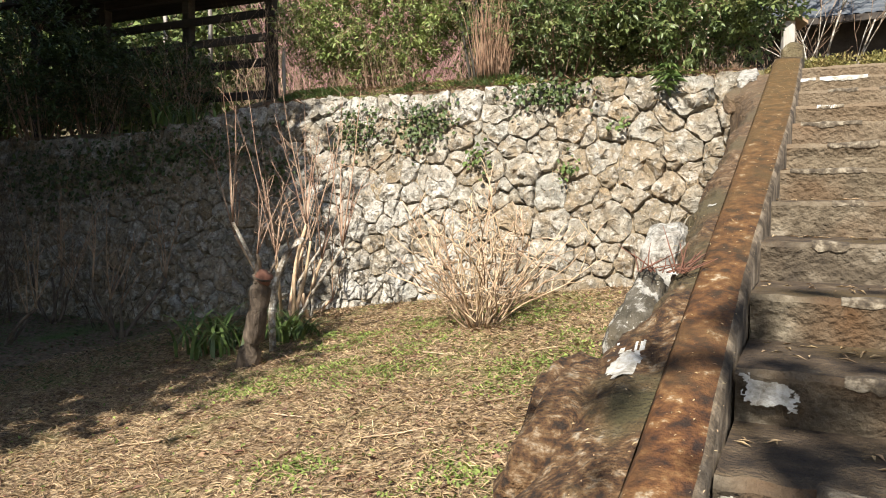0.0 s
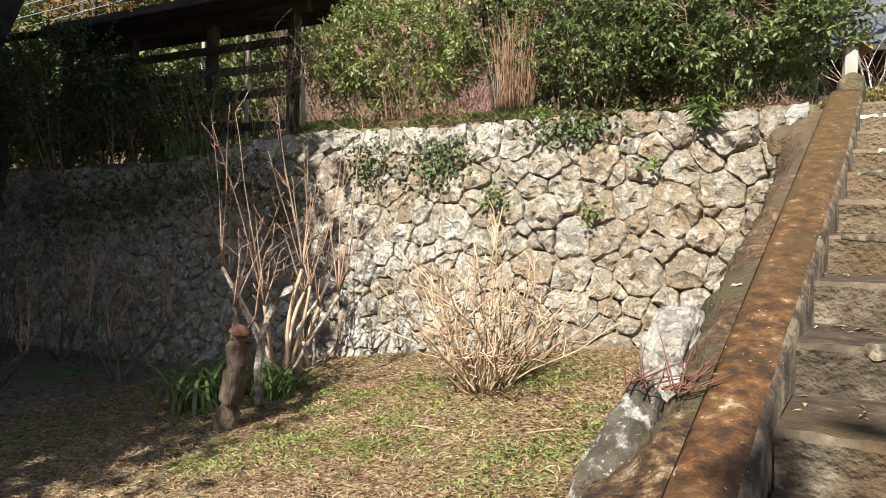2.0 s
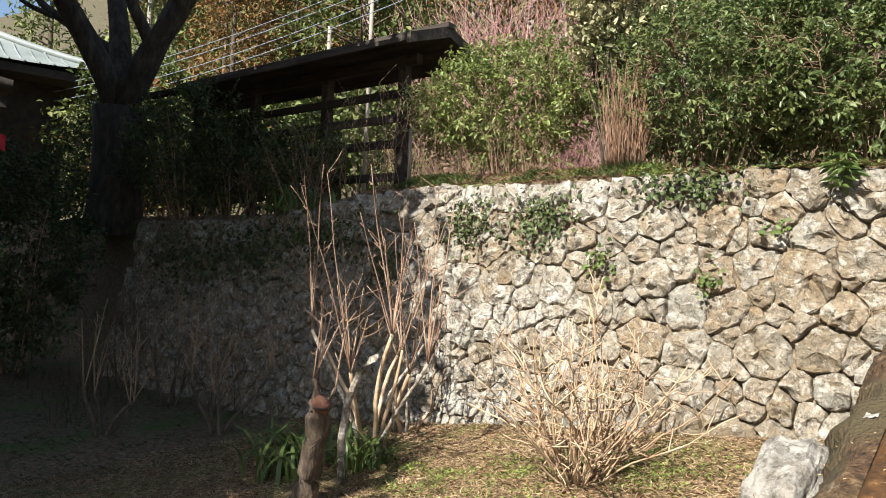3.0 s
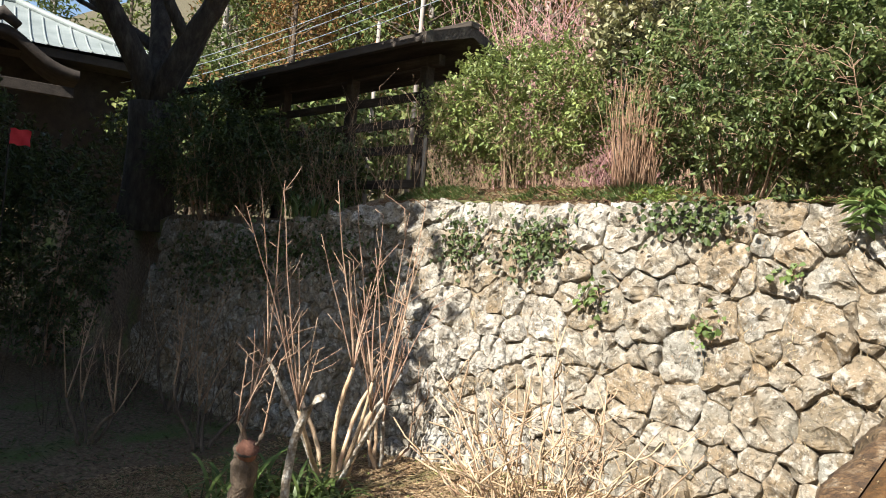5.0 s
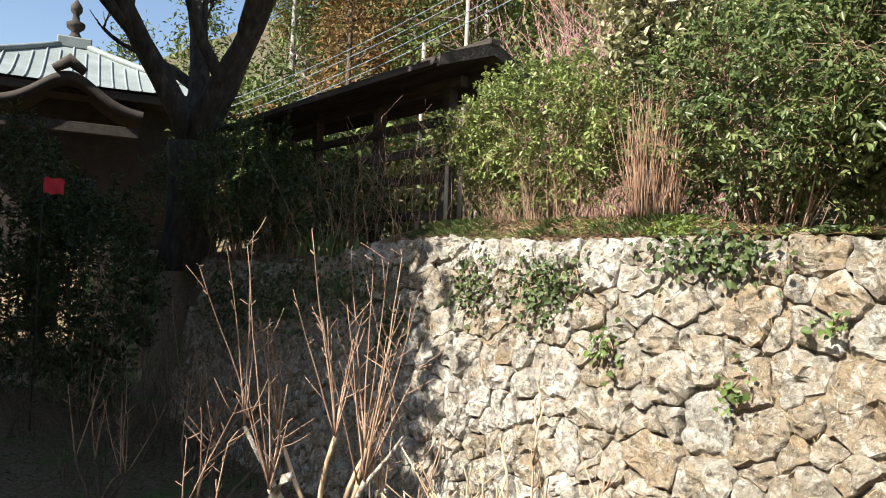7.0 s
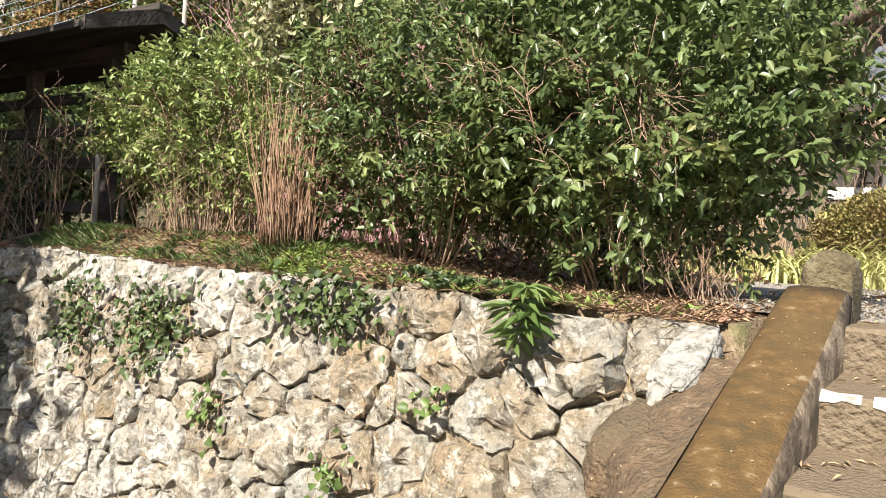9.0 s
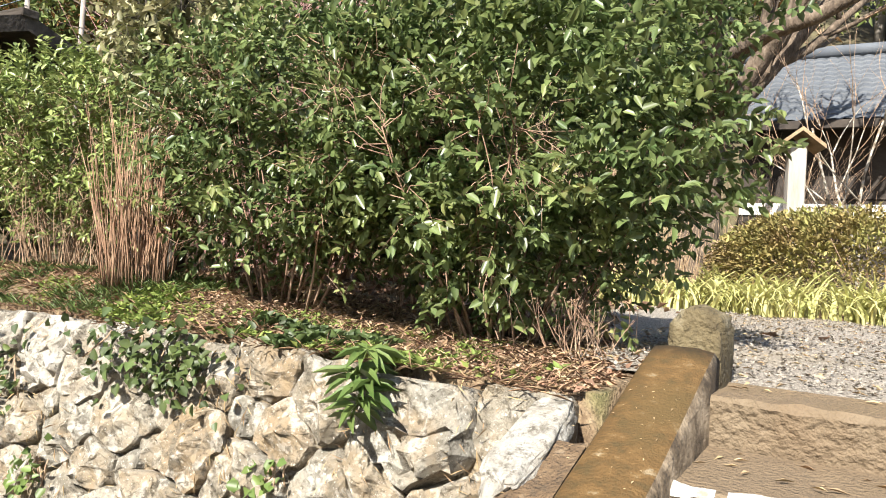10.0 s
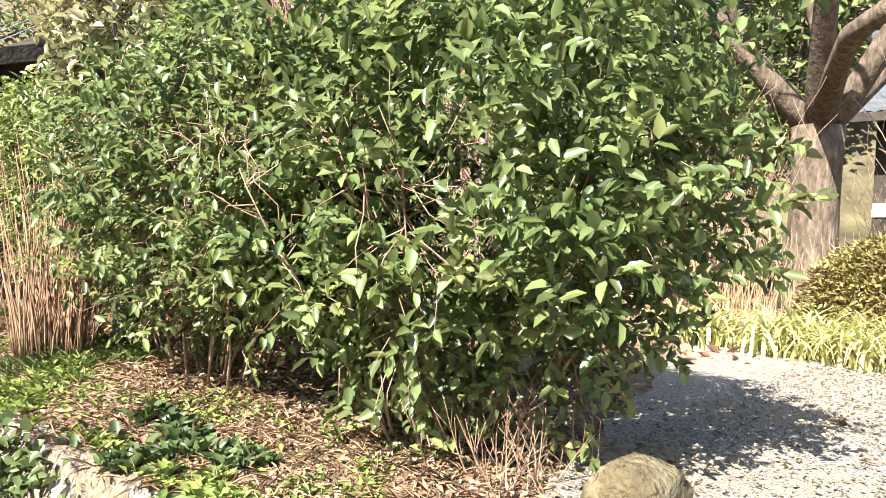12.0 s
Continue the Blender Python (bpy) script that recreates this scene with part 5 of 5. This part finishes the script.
forest_tree("slender_shade_tree", -5.4, -1.8, 7.2, 1.2, 721, M_FOREST, "unseen slender evergreen beside the lawn, added for shadow", 0.5, 900, size=0.24, g=garden_z(-5.4, -1.8))
forest_tree("slender_shade_tree", -4.0, -3.6, 8.6, 0.9, 722, M_FOREST, "unseen slender evergreen beside the lawn, added for shadow", 0.74, 420, size=0.22, g=garden_z(-4.0, -3.6))

# ---- buildings ----
def temple_hall():
    """The hall with a pyramid roof of seamed metal and a curved porch gable."""
    c = Vector((-28.5, 7.6, 1.8))
    ob = thing("temple_hall", c, "old timber temple hall with grey-green seamed metal roof", "building")
    ob.rotation_euler = (0, 0, radians(80))
    E_, A, S = 5.3, 7.5, 4.9       # eave height, apex height, half width, over the ground
    # in its own axes the front looks along -y
    for k in range(4):
        m = Matrix.Rotation(k * math.pi / 2, 4, "Z")
        bm = bmesh.new()
        n, rows = 12, 8
        grid = []
        for r in range(rows + 1):
            t = r / rows
            half = S * (1 - t) + 0.35 * t
            z = E_ + (A - E_) * (t ** 1.25)
            grid.append([bm.verts.new(m @ Vector((half * (2 * i / n - 1), -half, z + 0.25 * abs(2 * i / n - 1) ** 3 * (1 - t)))) for i in range(n + 1)])
        for r in range(rows):
            for i in range(n):
                bm.faces.new((grid[r][i], grid[r][i + 1], grid[r + 1][i + 1], grid[r + 1][i]))
        rf = part("roof_slope", bm, M_COPPER, ob, smooth=True)
        for i in range(-12, 13):
            u = i / 12.5
            pts = []
            for r in range(9):
                t = r / 8
                half = S * (1 - t) + 0.35 * t
                x = u * S
                if abs(x) > half:
                    break
                z = E_ + (A - E_) * (t ** 1.25) + 0.25 * abs(x / half) ** 3 * (1 - t) + 0.02
                pts.append(m @ Vector((x, -half, z)))
            if len(pts) > 1:
                tubes("seam", [(pts, [0.035] * len(pts))], M_COPPER, rf, "", 4)
        hip = [m @ Vector((-(S * (1 - t) + 0.35 * t), -(S * (1 - t) + 0.35 * t), E_ + (A - E_) * t ** 1.25 + 0.25 * (1 - t) + 0.05)) for t in [j / 8 for j in range(9)]]
        tubes("hip_ridge", [(hip, [0.12] * 9)], M_COPPER, ob, "", 6)
    box("roof_soffit", (-S + 0.1, -S + 0.1, E_ - 0.3, S - 0.1, S - 0.1, E_ - 0.05), M_TIMBER, ob)
    box("hall_body", (-3.7, -3.7, -0.4, 3.7, 3.7, E_ - 0.2), M_TIMBER, ob)
    box("plaster_panel", (-3.4, -3.76, 2.4, -1.9, -3.7, 3.4), M_PLASTER, ob, "white plaster panel")
    box("finial_base", (-0.55, -0.55, A - 0.1, 0.55, 0.55, A + 0.3), M_COPPER, ob, "", 0.04)
    prof = [(0.3, 0.3), (0.2, 0.45), (0.12, 0.6), (0.3, 0.75), (0.32, 0.9), (0.14, 1.0), (0.1, 1.2), (0.2, 1.35), (0.2, 1.5), (0.03, 1.75)]
    tubes("finial", [([Vector((0, 0, A + z)) for _, z in prof], [r for r, _ in prof])], M_TIMBER, ob, "dark metal finial", 10)
    # curved porch gable
    bm = bmesh.new()
    n = 24
    ring = []
    for dy in (-0.7 - S, -S + 1.6):
        for thick in (0.0, -0.28):
            ring.append([bm.verts.new((2.0 * (2 * i / n - 1), dy, E_ - 0.75 + thick + 0.95 * math.exp(-((2 * i / n - 1) * 1.9) ** 2))) for i in range(n + 1)])
    a, b, c2, d = ring
    for i in range(n):
        bm.faces.new((a[i], c2[i], c2[i + 1], a[i + 1]))
        bm.faces.new((b[i], b[i + 1], d[i + 1], d[i]))
        bm.faces.new((a[i], a[i + 1], b[i + 1], b[i]))
    bmesh.ops.recalc_face_normals(bm, faces=bm.faces)
    part("porch_roof", bm, M_TIMBER, ob, "dark curved porch gable", True)
    tubes("gable_crest", [([Vector((-0.4, -S - 0.7, E_ + 0.2)), Vector((0, -S - 0.7, E_ + 0.5)), Vector((0.4, -S - 0.7, E_ + 0.2))], [0.12, 0.2, 0.12])], M_TIMBER, ob, "carved crest", 6)
    box("porch_beam", (-1.9, -S - 0.5, E_ - 1.5, 1.9, -S - 0.25, E_ - 1.2), M_TIMBER, ob)
    return ob


temple_hall()
for j, (by, z0, z1, wide) in enumerate(((3.78, 2.72, 2.98, 0.12), (4.56, 2.98, 3.2, 0.26))):
    bx = -11.3
    g = garden_z(bx, by)
    ob = thing("red_banner", (bx, by, g), "small red cloth hung on a thin pole", "banner", "red banners")
    tubes("pole", [([Vector((0, 0, -0.1)), Vector((0, 0, z1 - g + 0.03))], [0.012, 0.012])], M_SHADEBARK, ob, "", 5)
    v = [(0.02 + 0.02 * math.sin(1.7 * c_ + r), wide * c_ / 5, z0 - g + (z1 - z0) * r / 6 + 0.012 * math.sin(2.1 * c_)) for r in range(7) for c_ in range(6)]
    raw("cloth", v, [(r * 6 + c_, r * 6 + c_ + 1, r * 6 + c_ + 7, r * 6 + c_ + 6) for r in range(6) for c_ in range(5)], M_RED, ob, "red cloth", True)


def tiled_house():
    x0, y0 = 3.2, 23.5
    g = tz(x0, 20.0)
    ob = thing("tiled_house", (x0, y0, g), "low house with a broad blue-grey tiled roof", "building")
    ez, rz, hw, dp = 5.95 - g, 8.1 - g, 6.0, 3.4
    box("wall", (-hw + 0.6, -dp + 0.9, -1.0, hw - 0.6, dp, ez + 0.1), M_TIMBER, ob, "dark timber wall")
    box("plaster_band", (-hw + 0.6, -dp + 0.86, ez - 1.75, hw - 0.6, -dp + 0.9, ez - 1.5), M_PLASTER, ob, "white plaster band")
    box("window", (-hw + 1.2, -dp + 0.86, ez - 1.4, -hw + 3.4, -dp + 0.9, ez - 0.4), M_TIMBER, ob, "dark window")
    box("eave_board", (-hw, -dp - 0.02, ez - 0.16, hw, -dp + 0.06, ez), M_TIMBER, ob, "dark eave board")
    for s in (-1, 1):
        v, f = [], []
        cols, rows = 150, 14
        for r in range(rows + 1):
            t = r / rows
            for i in range(cols + 1):
                x = -hw + 2 * hw * i / cols
                lift = 0.035 * abs(math.sin(i * math.pi / 3)) + 0.0
                v.append((x, s * dp * (1 - t), ez + (rz - ez) * t + lift))
            for i in range(cols + 1):
                x = -hw + 2 * hw * i / cols
                v.append((x, s * dp * (1 - t), ez + (rz - ez) * t + 0.035 * abs(math.sin(i * math.pi / 3)) - 0.03))
        w = cols + 1
        for r in range(rows):
            for i in range(cols):
                a, b = (2 * r) * w + i, (2 * r + 3) * w + i
                f.append((a, a + 1, b + 1, b))
                c_, d_ = (2 * r + 3) * w + i, (2 * r + 2) * w + i
                f.append((c_, c_ + 1, d_ + 1, d_))
        raw("tile_slope", v, f, M_TILE, ob)
    tubes("ridge", [([Vector((-hw, 0, rz + 0.08)), Vector((hw, 0, rz + 0.08))], [0.16, 0.16])], M_TILE, ob, "", 8)
    return ob


tiled_house()


def lines():
    for j, (a, b) in enumerate((((-30, 9.5, 6.2), (-5.0, 13.0, 8.6)), ((-30, 9.5, 6.5), (-5.0, 13.0, 8.8)), ((-30, 9.5, 6.8), (-5.0, 13.0, 9.1)), ((-30, 9.5, 7.0), (-5.0, 13.0, 9.3)))):
        A_, B_ = Vector(a), Vector(b)
        pts = [A_.lerp(B_, i / 16) - Vector((0, 0, 1.0 * (1 - (i / 8 - 1) ** 2))) for i in range(17)]
        ob = tubes("overhead_wire", [(pts, [0.012] * 17)], M_WIRE, None, "", 4)
        tagged(ob, "thin blue-grey overhead wire in a sagging span", "wire", "overhead wires")
    for x, y, h in ((-5.0, 13.0, 7.0), (-12.8, 13.0, 7.5), (-30.0, 9.5, 6.0), (-13.6, 12.4, 5.0)):
        g = tz(x, y)
        ob = thing("utility_pole", (x, y, g), "slim pale grey utility pole", "pole")
        tubes("shaft", [([Vector((0, 0, -0.3)), Vector((0, 0, h))], [0.055, 0.045])], M_POLE, ob, "", 8)
        if h > 5.5:
            box("crossarm", (-0.5, -0.04, h - 0.5, 0.5, 0.04, h - 0.42), M_POLE, ob)


lines()


# ---- litter and low growth ----
def scatter(name, n, x0, x1, y0, y1, zf, keep, length, width, material, seed, label, category, flat=0.25, up=0.0, kite=True):
    rng = np.random.default_rng(seed)
    P = []
    while len(P) < n:
        x, y = rng.uniform(x0, x1), rng.uniform(y0, y1)
        if rng.random() < keep(x, y):
            P.append((x, y, zf(x, y) + 0.004))
    P = np.array(P)
    a = rng.random(n) * 6.28
    W = np.stack([np.cos(a), np.sin(a), up + flat * rng.normal(size=n)], 1)
    W[:, 2] = np.maximum(W[:, 2], 0.02)
    N = rng.normal(size=(n, 3)) * flat + np.array([0, 0, 1])
    L = length * (0.5 + rng.random(n))
    ob = leaf_mesh(name, P, W, N, L, L * width / length, material, None, kite=kite)
    return tagged(ob, label, category, kind="stuff")


def patch(s, k, lo):
    return lambda x, y: 1.0 if nz(x, y, k, s) + 0.4 * nz(x, y, k, s * 4) > lo else 0.012


scatter("dry_grass_blades", 60000, -6.5, -0.7, 1.2, 6.5, garden_z, lambda x, y: 1.0, 0.05, 0.005, M_STRAW, 901, "short dry straw blades on the lawn", "grass", 0.3, 0.25)
GREEN = ((-2.7, 4.5, 0.45), (-3.2, 4.25, 0.35), (-1.45, 4.3, 0.4), (-1.3, 4.85, 0.3), (-2.15, 2.7, 0.2), (-1.25, 2.8, 0.25), (-3.5, 3.9, 0.3), (-2.0, 5.75, 0.35), (-2.75, 5.6, 0.4), (-3.6, 5.2, 0.4))


def green_patch(x, y):
    q = max(math.exp(-((x - a) ** 2 + (y - b) ** 2) / (r * r)) for a, b, r in GREEN)
    return 0.01 + q * max(0.0, 0.45 + 0.9 * nz(x, y, 3.0, 4.5))


scatter("green_weeds", 11000, -5.5, -0.9, 2.2, 6.5, garden_z, green_patch, 0.024, 0.012, M_WEED, 902, "bright young weeds in patches on the lawn", "weeds", 0.5, 0.5)
scatter("fallen_leaves", 2600, -7.5, -0.7, 1.4, 6.5, garden_z, lambda x, y: 1.0, 0.045, 0.02, M_DEADLEAF, 903, "brown fallen leaves strewn on the lawn", "leaves", 0.25)
scatter("shaded_grass", 5000, -11, -5.5, 2.5, 6.4, garden_z, lambda x, y: 1.0, 0.06, 0.006, M_STRAP, 904, "thin grass on the shaded ground", "grass", 0.3, 0.5)
scatter("terrace_litter", 8500, -5.2, -0.5, 7.0, 9.5, tz, lambda x, y: 0.25 + max(0.0, 0.5 + 0.6 * nz(x, y, 5.0, 2.2)), 0.034, 0.016, M_DEADLEAF, 905, "brown dead leaves under the bushes", "leaves", 0.4, 0.1)
scatter("terrace_straw", 3800, -5.2, -0.6, 6.95, 8.6, tz, lambda x, y: 0.3 + max(0.0, 0.5 + 0.7 * nz(x, y, 11.0, 1.7)), 0.07, 0.004, M_STRAW, 925, "dry straw stems strewn under the bushes", "straw", 0.3, 0.35)
scatter("terrace_weeds", 2600, -4.6, -0.7, 6.95, 7.9, tz, patch(1.9, 13.0, 0.15), 0.028, 0.014, M_WEED, 926, "small green weeds along the wall top", "weeds", 0.5, 0.5)
scatter("terrace_grass", 4200, -5.8, -2.8, 6.95, 7.7, tz, patch(1.3, 7.0, 0.0), 0.07, 0.005, M_STRAP, 906, "green grass along the wall top", "grass", 0.3, 1.0)
scatter("terrace_straw", 4500, -6.0, -0.5, 6.9, 7.8, tz, lambda x, y: 1.0, 0.07, 0.004, M_DEADLEAF, 907, "dry straw along the wall top", "grass", 0.4, 0.2)
scatter("terrace_weeds", 2600, -3.0, -0.7, 6.98, 7.4, tz, patch(2.0, 5.0, 0.05), 0.04, 0.018, M_WEED, 908, "bright weeds along the wall edge", "weeds", 0.5, 0.4)
scatter("slope_litter", 16000, -13, 1.5, 8.5, 24, tz, lambda x, y: 0.03 if (x > -1.4 and y < 12.2) else 1.0, 0.1, 0.05, M_DEADLEAF, 909, "brown leaf litter on the slope", "leaves", 0.5, 0.1)
scatter("path_litter", 1400, -0.9, 1.6, 7.6, 11.5, tz, lambda x, y: 1.0, 0.03, 0.014, M_STRAW, 910, "dry bits of leaf on the gravel", "leaves", 0.2)
scatter("gravel_chips", 7000, -0.8, 1.6, 7.6, 11.4, tz, lambda x, y: 1.0, 0.018, 0.015, M_GRAVEL, 916, "loose chips of grey gravel on the path", "gravel", 0.5, 0.3)
for ob_ in (bpy.data.objects["path_litter"], bpy.data.objects["gravel_chips"]):
    ob_.location.z = 0.02


scatter("cedar_debris", 700, -6.5, -0.8, 1.4, 6.4, garden_z, patch(0.8, 11.0, -0.1), 0.05, 0.011, M_CUT, 913, "reddish dry cedar bits strewn on the lawn", "leaves", 0.2)
scatter("ground_ivy", 1100, -2.9, -1.45, 6.92, 7.35, tz, patch(1.6, 9.0, 0.0), 0.05, 0.03, M_IVY, 914, "low green creeper along the wall top", "weeds", 0.5, 0.7, False)
scatter("bush_litter", 5000, -3.2, -0.5, 7.1, 8.6, tz, lambda x, y: 1.0, 0.03, 0.012, M_TWIG, 915, "dark twigs and leaf bits under the bushes", "leaves", 0.4, 0.2)


def wall_straw():
    rng = np.random.default_rng(912)
    n = 2600
    x, z = -5.2 + 4.5 * rng.random(n), 0.5 + 1.95 * rng.random(n) ** 0.7
    y = np.array([wall_y(q) for q in z]) - 0.03 - 0.05 * rng.random(n)
    keep = np.array([nz(a, b, 5, 2.2) > -0.02 for a, b in zip(x, z)])
    P = np.stack([x, y, z], 1)[keep]
    m = len(P)
    W = rng.normal(size=(m, 3)) * np.array([0.6, 0.3, 0.5]) + np.array([0, -0.15, -0.5])
    ob = leaf_mesh("wall_straw", P, W, np.array([[0, -1.0, 0.3]] * m), 0.03 + 0.06 * rng.random(m), 0.004, M_STRAW, None, kite=True)
    tagged(ob, "dry straw caught in the joints of the wall", "grass", kind="stuff")


wall_straw()


def step_litter():
    rng = np.random.default_rng(911)
    n = 900
    k = rng.integers(0, 13, n)
    x = -0.18 + 1.6 * rng.random(n)
    y = TOP_Y - RUN * k + RUN * (0.35 + 0.6 * rng.random(n))
    z = TOP_Z - RISE * k + 0.012
    a = rng.random(n) * 6.28
    W = np.stack([np.cos(a), np.sin(a), 0.03 + 0.1 * rng.random(n)], 1)
    L = 0.02 + 0.05 * rng.random(n)
    ob = leaf_mesh("step_litter", np.stack([x, y, z], 1), W, np.array([[0, 0, 1.0]] * n) + 0.2 * rng.normal(size=(n, 3)), L, L * 0.18, M_STRAW, None, kite=True)
    tagged(ob, "dry straw and needles lying on the steps", "leaves", kind="stuff")
    n = 800
    x = -0.2 - 0.36 * rng.random(n) ** 1.5
    y = -0.5 + 7.6 * rng.random(n)
    z = np.array([par_z(q) for q in y]) + 0.008 - 0.12 * np.maximum(0, -0.42 - x)
    a = rng.random(n) * 6.28
    W = np.stack([np.cos(a), np.sin(a), 0.368 * np.sin(a) + 0.05], 1)
    L = 0.004 + 0.012 * rng.random(n) ** 2
    ob = leaf_mesh("parapet_litter", np.stack([x, y, z], 1), W, np.array([[0, -0.34, 1.0]] * n) + 0.2 * rng.normal(size=(n, 3)), L, L * 0.3, M_STRAW, None, kite=True)
    tagged(ob, "bits of dry leaf lying on the parapet", "leaves", kind="stuff")


step_litter()


def fallen_sticks():
    rng = random.Random(6)
    for j, (x, y, L) in enumerate(((-2.05, 3.1, 0.4), (-2.9, 3.4, 0.3), (-1.6, 3.6, 0.25), (-3.6, 2.9, 0.35), (-2.5, 4.6, 0.3), (-1.7, 4.6, 0.22))):
        a = rng.uniform(-0.4, 0.6)
        z = garden_z(x, y) + 0.012
        pth = bent(rng, (0, 0, 0), (math.cos(a), math.sin(a), 0.0), L, 5, 0.06)
        for p in pth:
            p.z = garden_z(x + p.x, y + p.y) - garden_z(x, y)
        ob = tubes("fallen_twig", [(pth, [0.005, 0.005, 0.0045, 0.004, 0.003, 0.002])], M_CANE, None)
        ob.location = (x, y, z)
        tagged(ob, "thin dry twig lying on the lawn", "twig")
    pth = bent(random.Random(9), (0, 0, 0), (1, 0.1, 0.05), 0.62, 6, 0.08)
    ob = tubes("fallen_branch", [(pth, [0.02, 0.022, 0.02, 0.018, 0.016, 0.013, 0.008])], M_LICHEN, None, "", 7)
    ob.location = (-8.6, 7.12, tz(-8.6, 7.12) + 0.03)
    tagged(ob, "pale dead branch lying on the wall top", "branch")
    rng = random.Random(15)
    spray = new("cedar_spray")
    for _ in range(26):
        p = bent(rng, (rng.uniform(-0.1, 0.08), rng.uniform(-0.05, 0.05), 0.01), (rng.uniform(-0.4, 0.8), rng.uniform(-0.3, 0.9), rng.uniform(0.1, 0.6)), rng.uniform(0.08, 0.2), 4, 0.1)
        tubes("sprig", [(p, [0.0035, 0.003, 0.003, 0.002, 0.001])], M_CUT, spray, "", 3)
    spray.location = (-0.5, 2.85, par_z(2.85) - 0.02)
    tagged(spray, "reddish dry cedar spray lying on the parapet", "twig")


fallen_sticks()
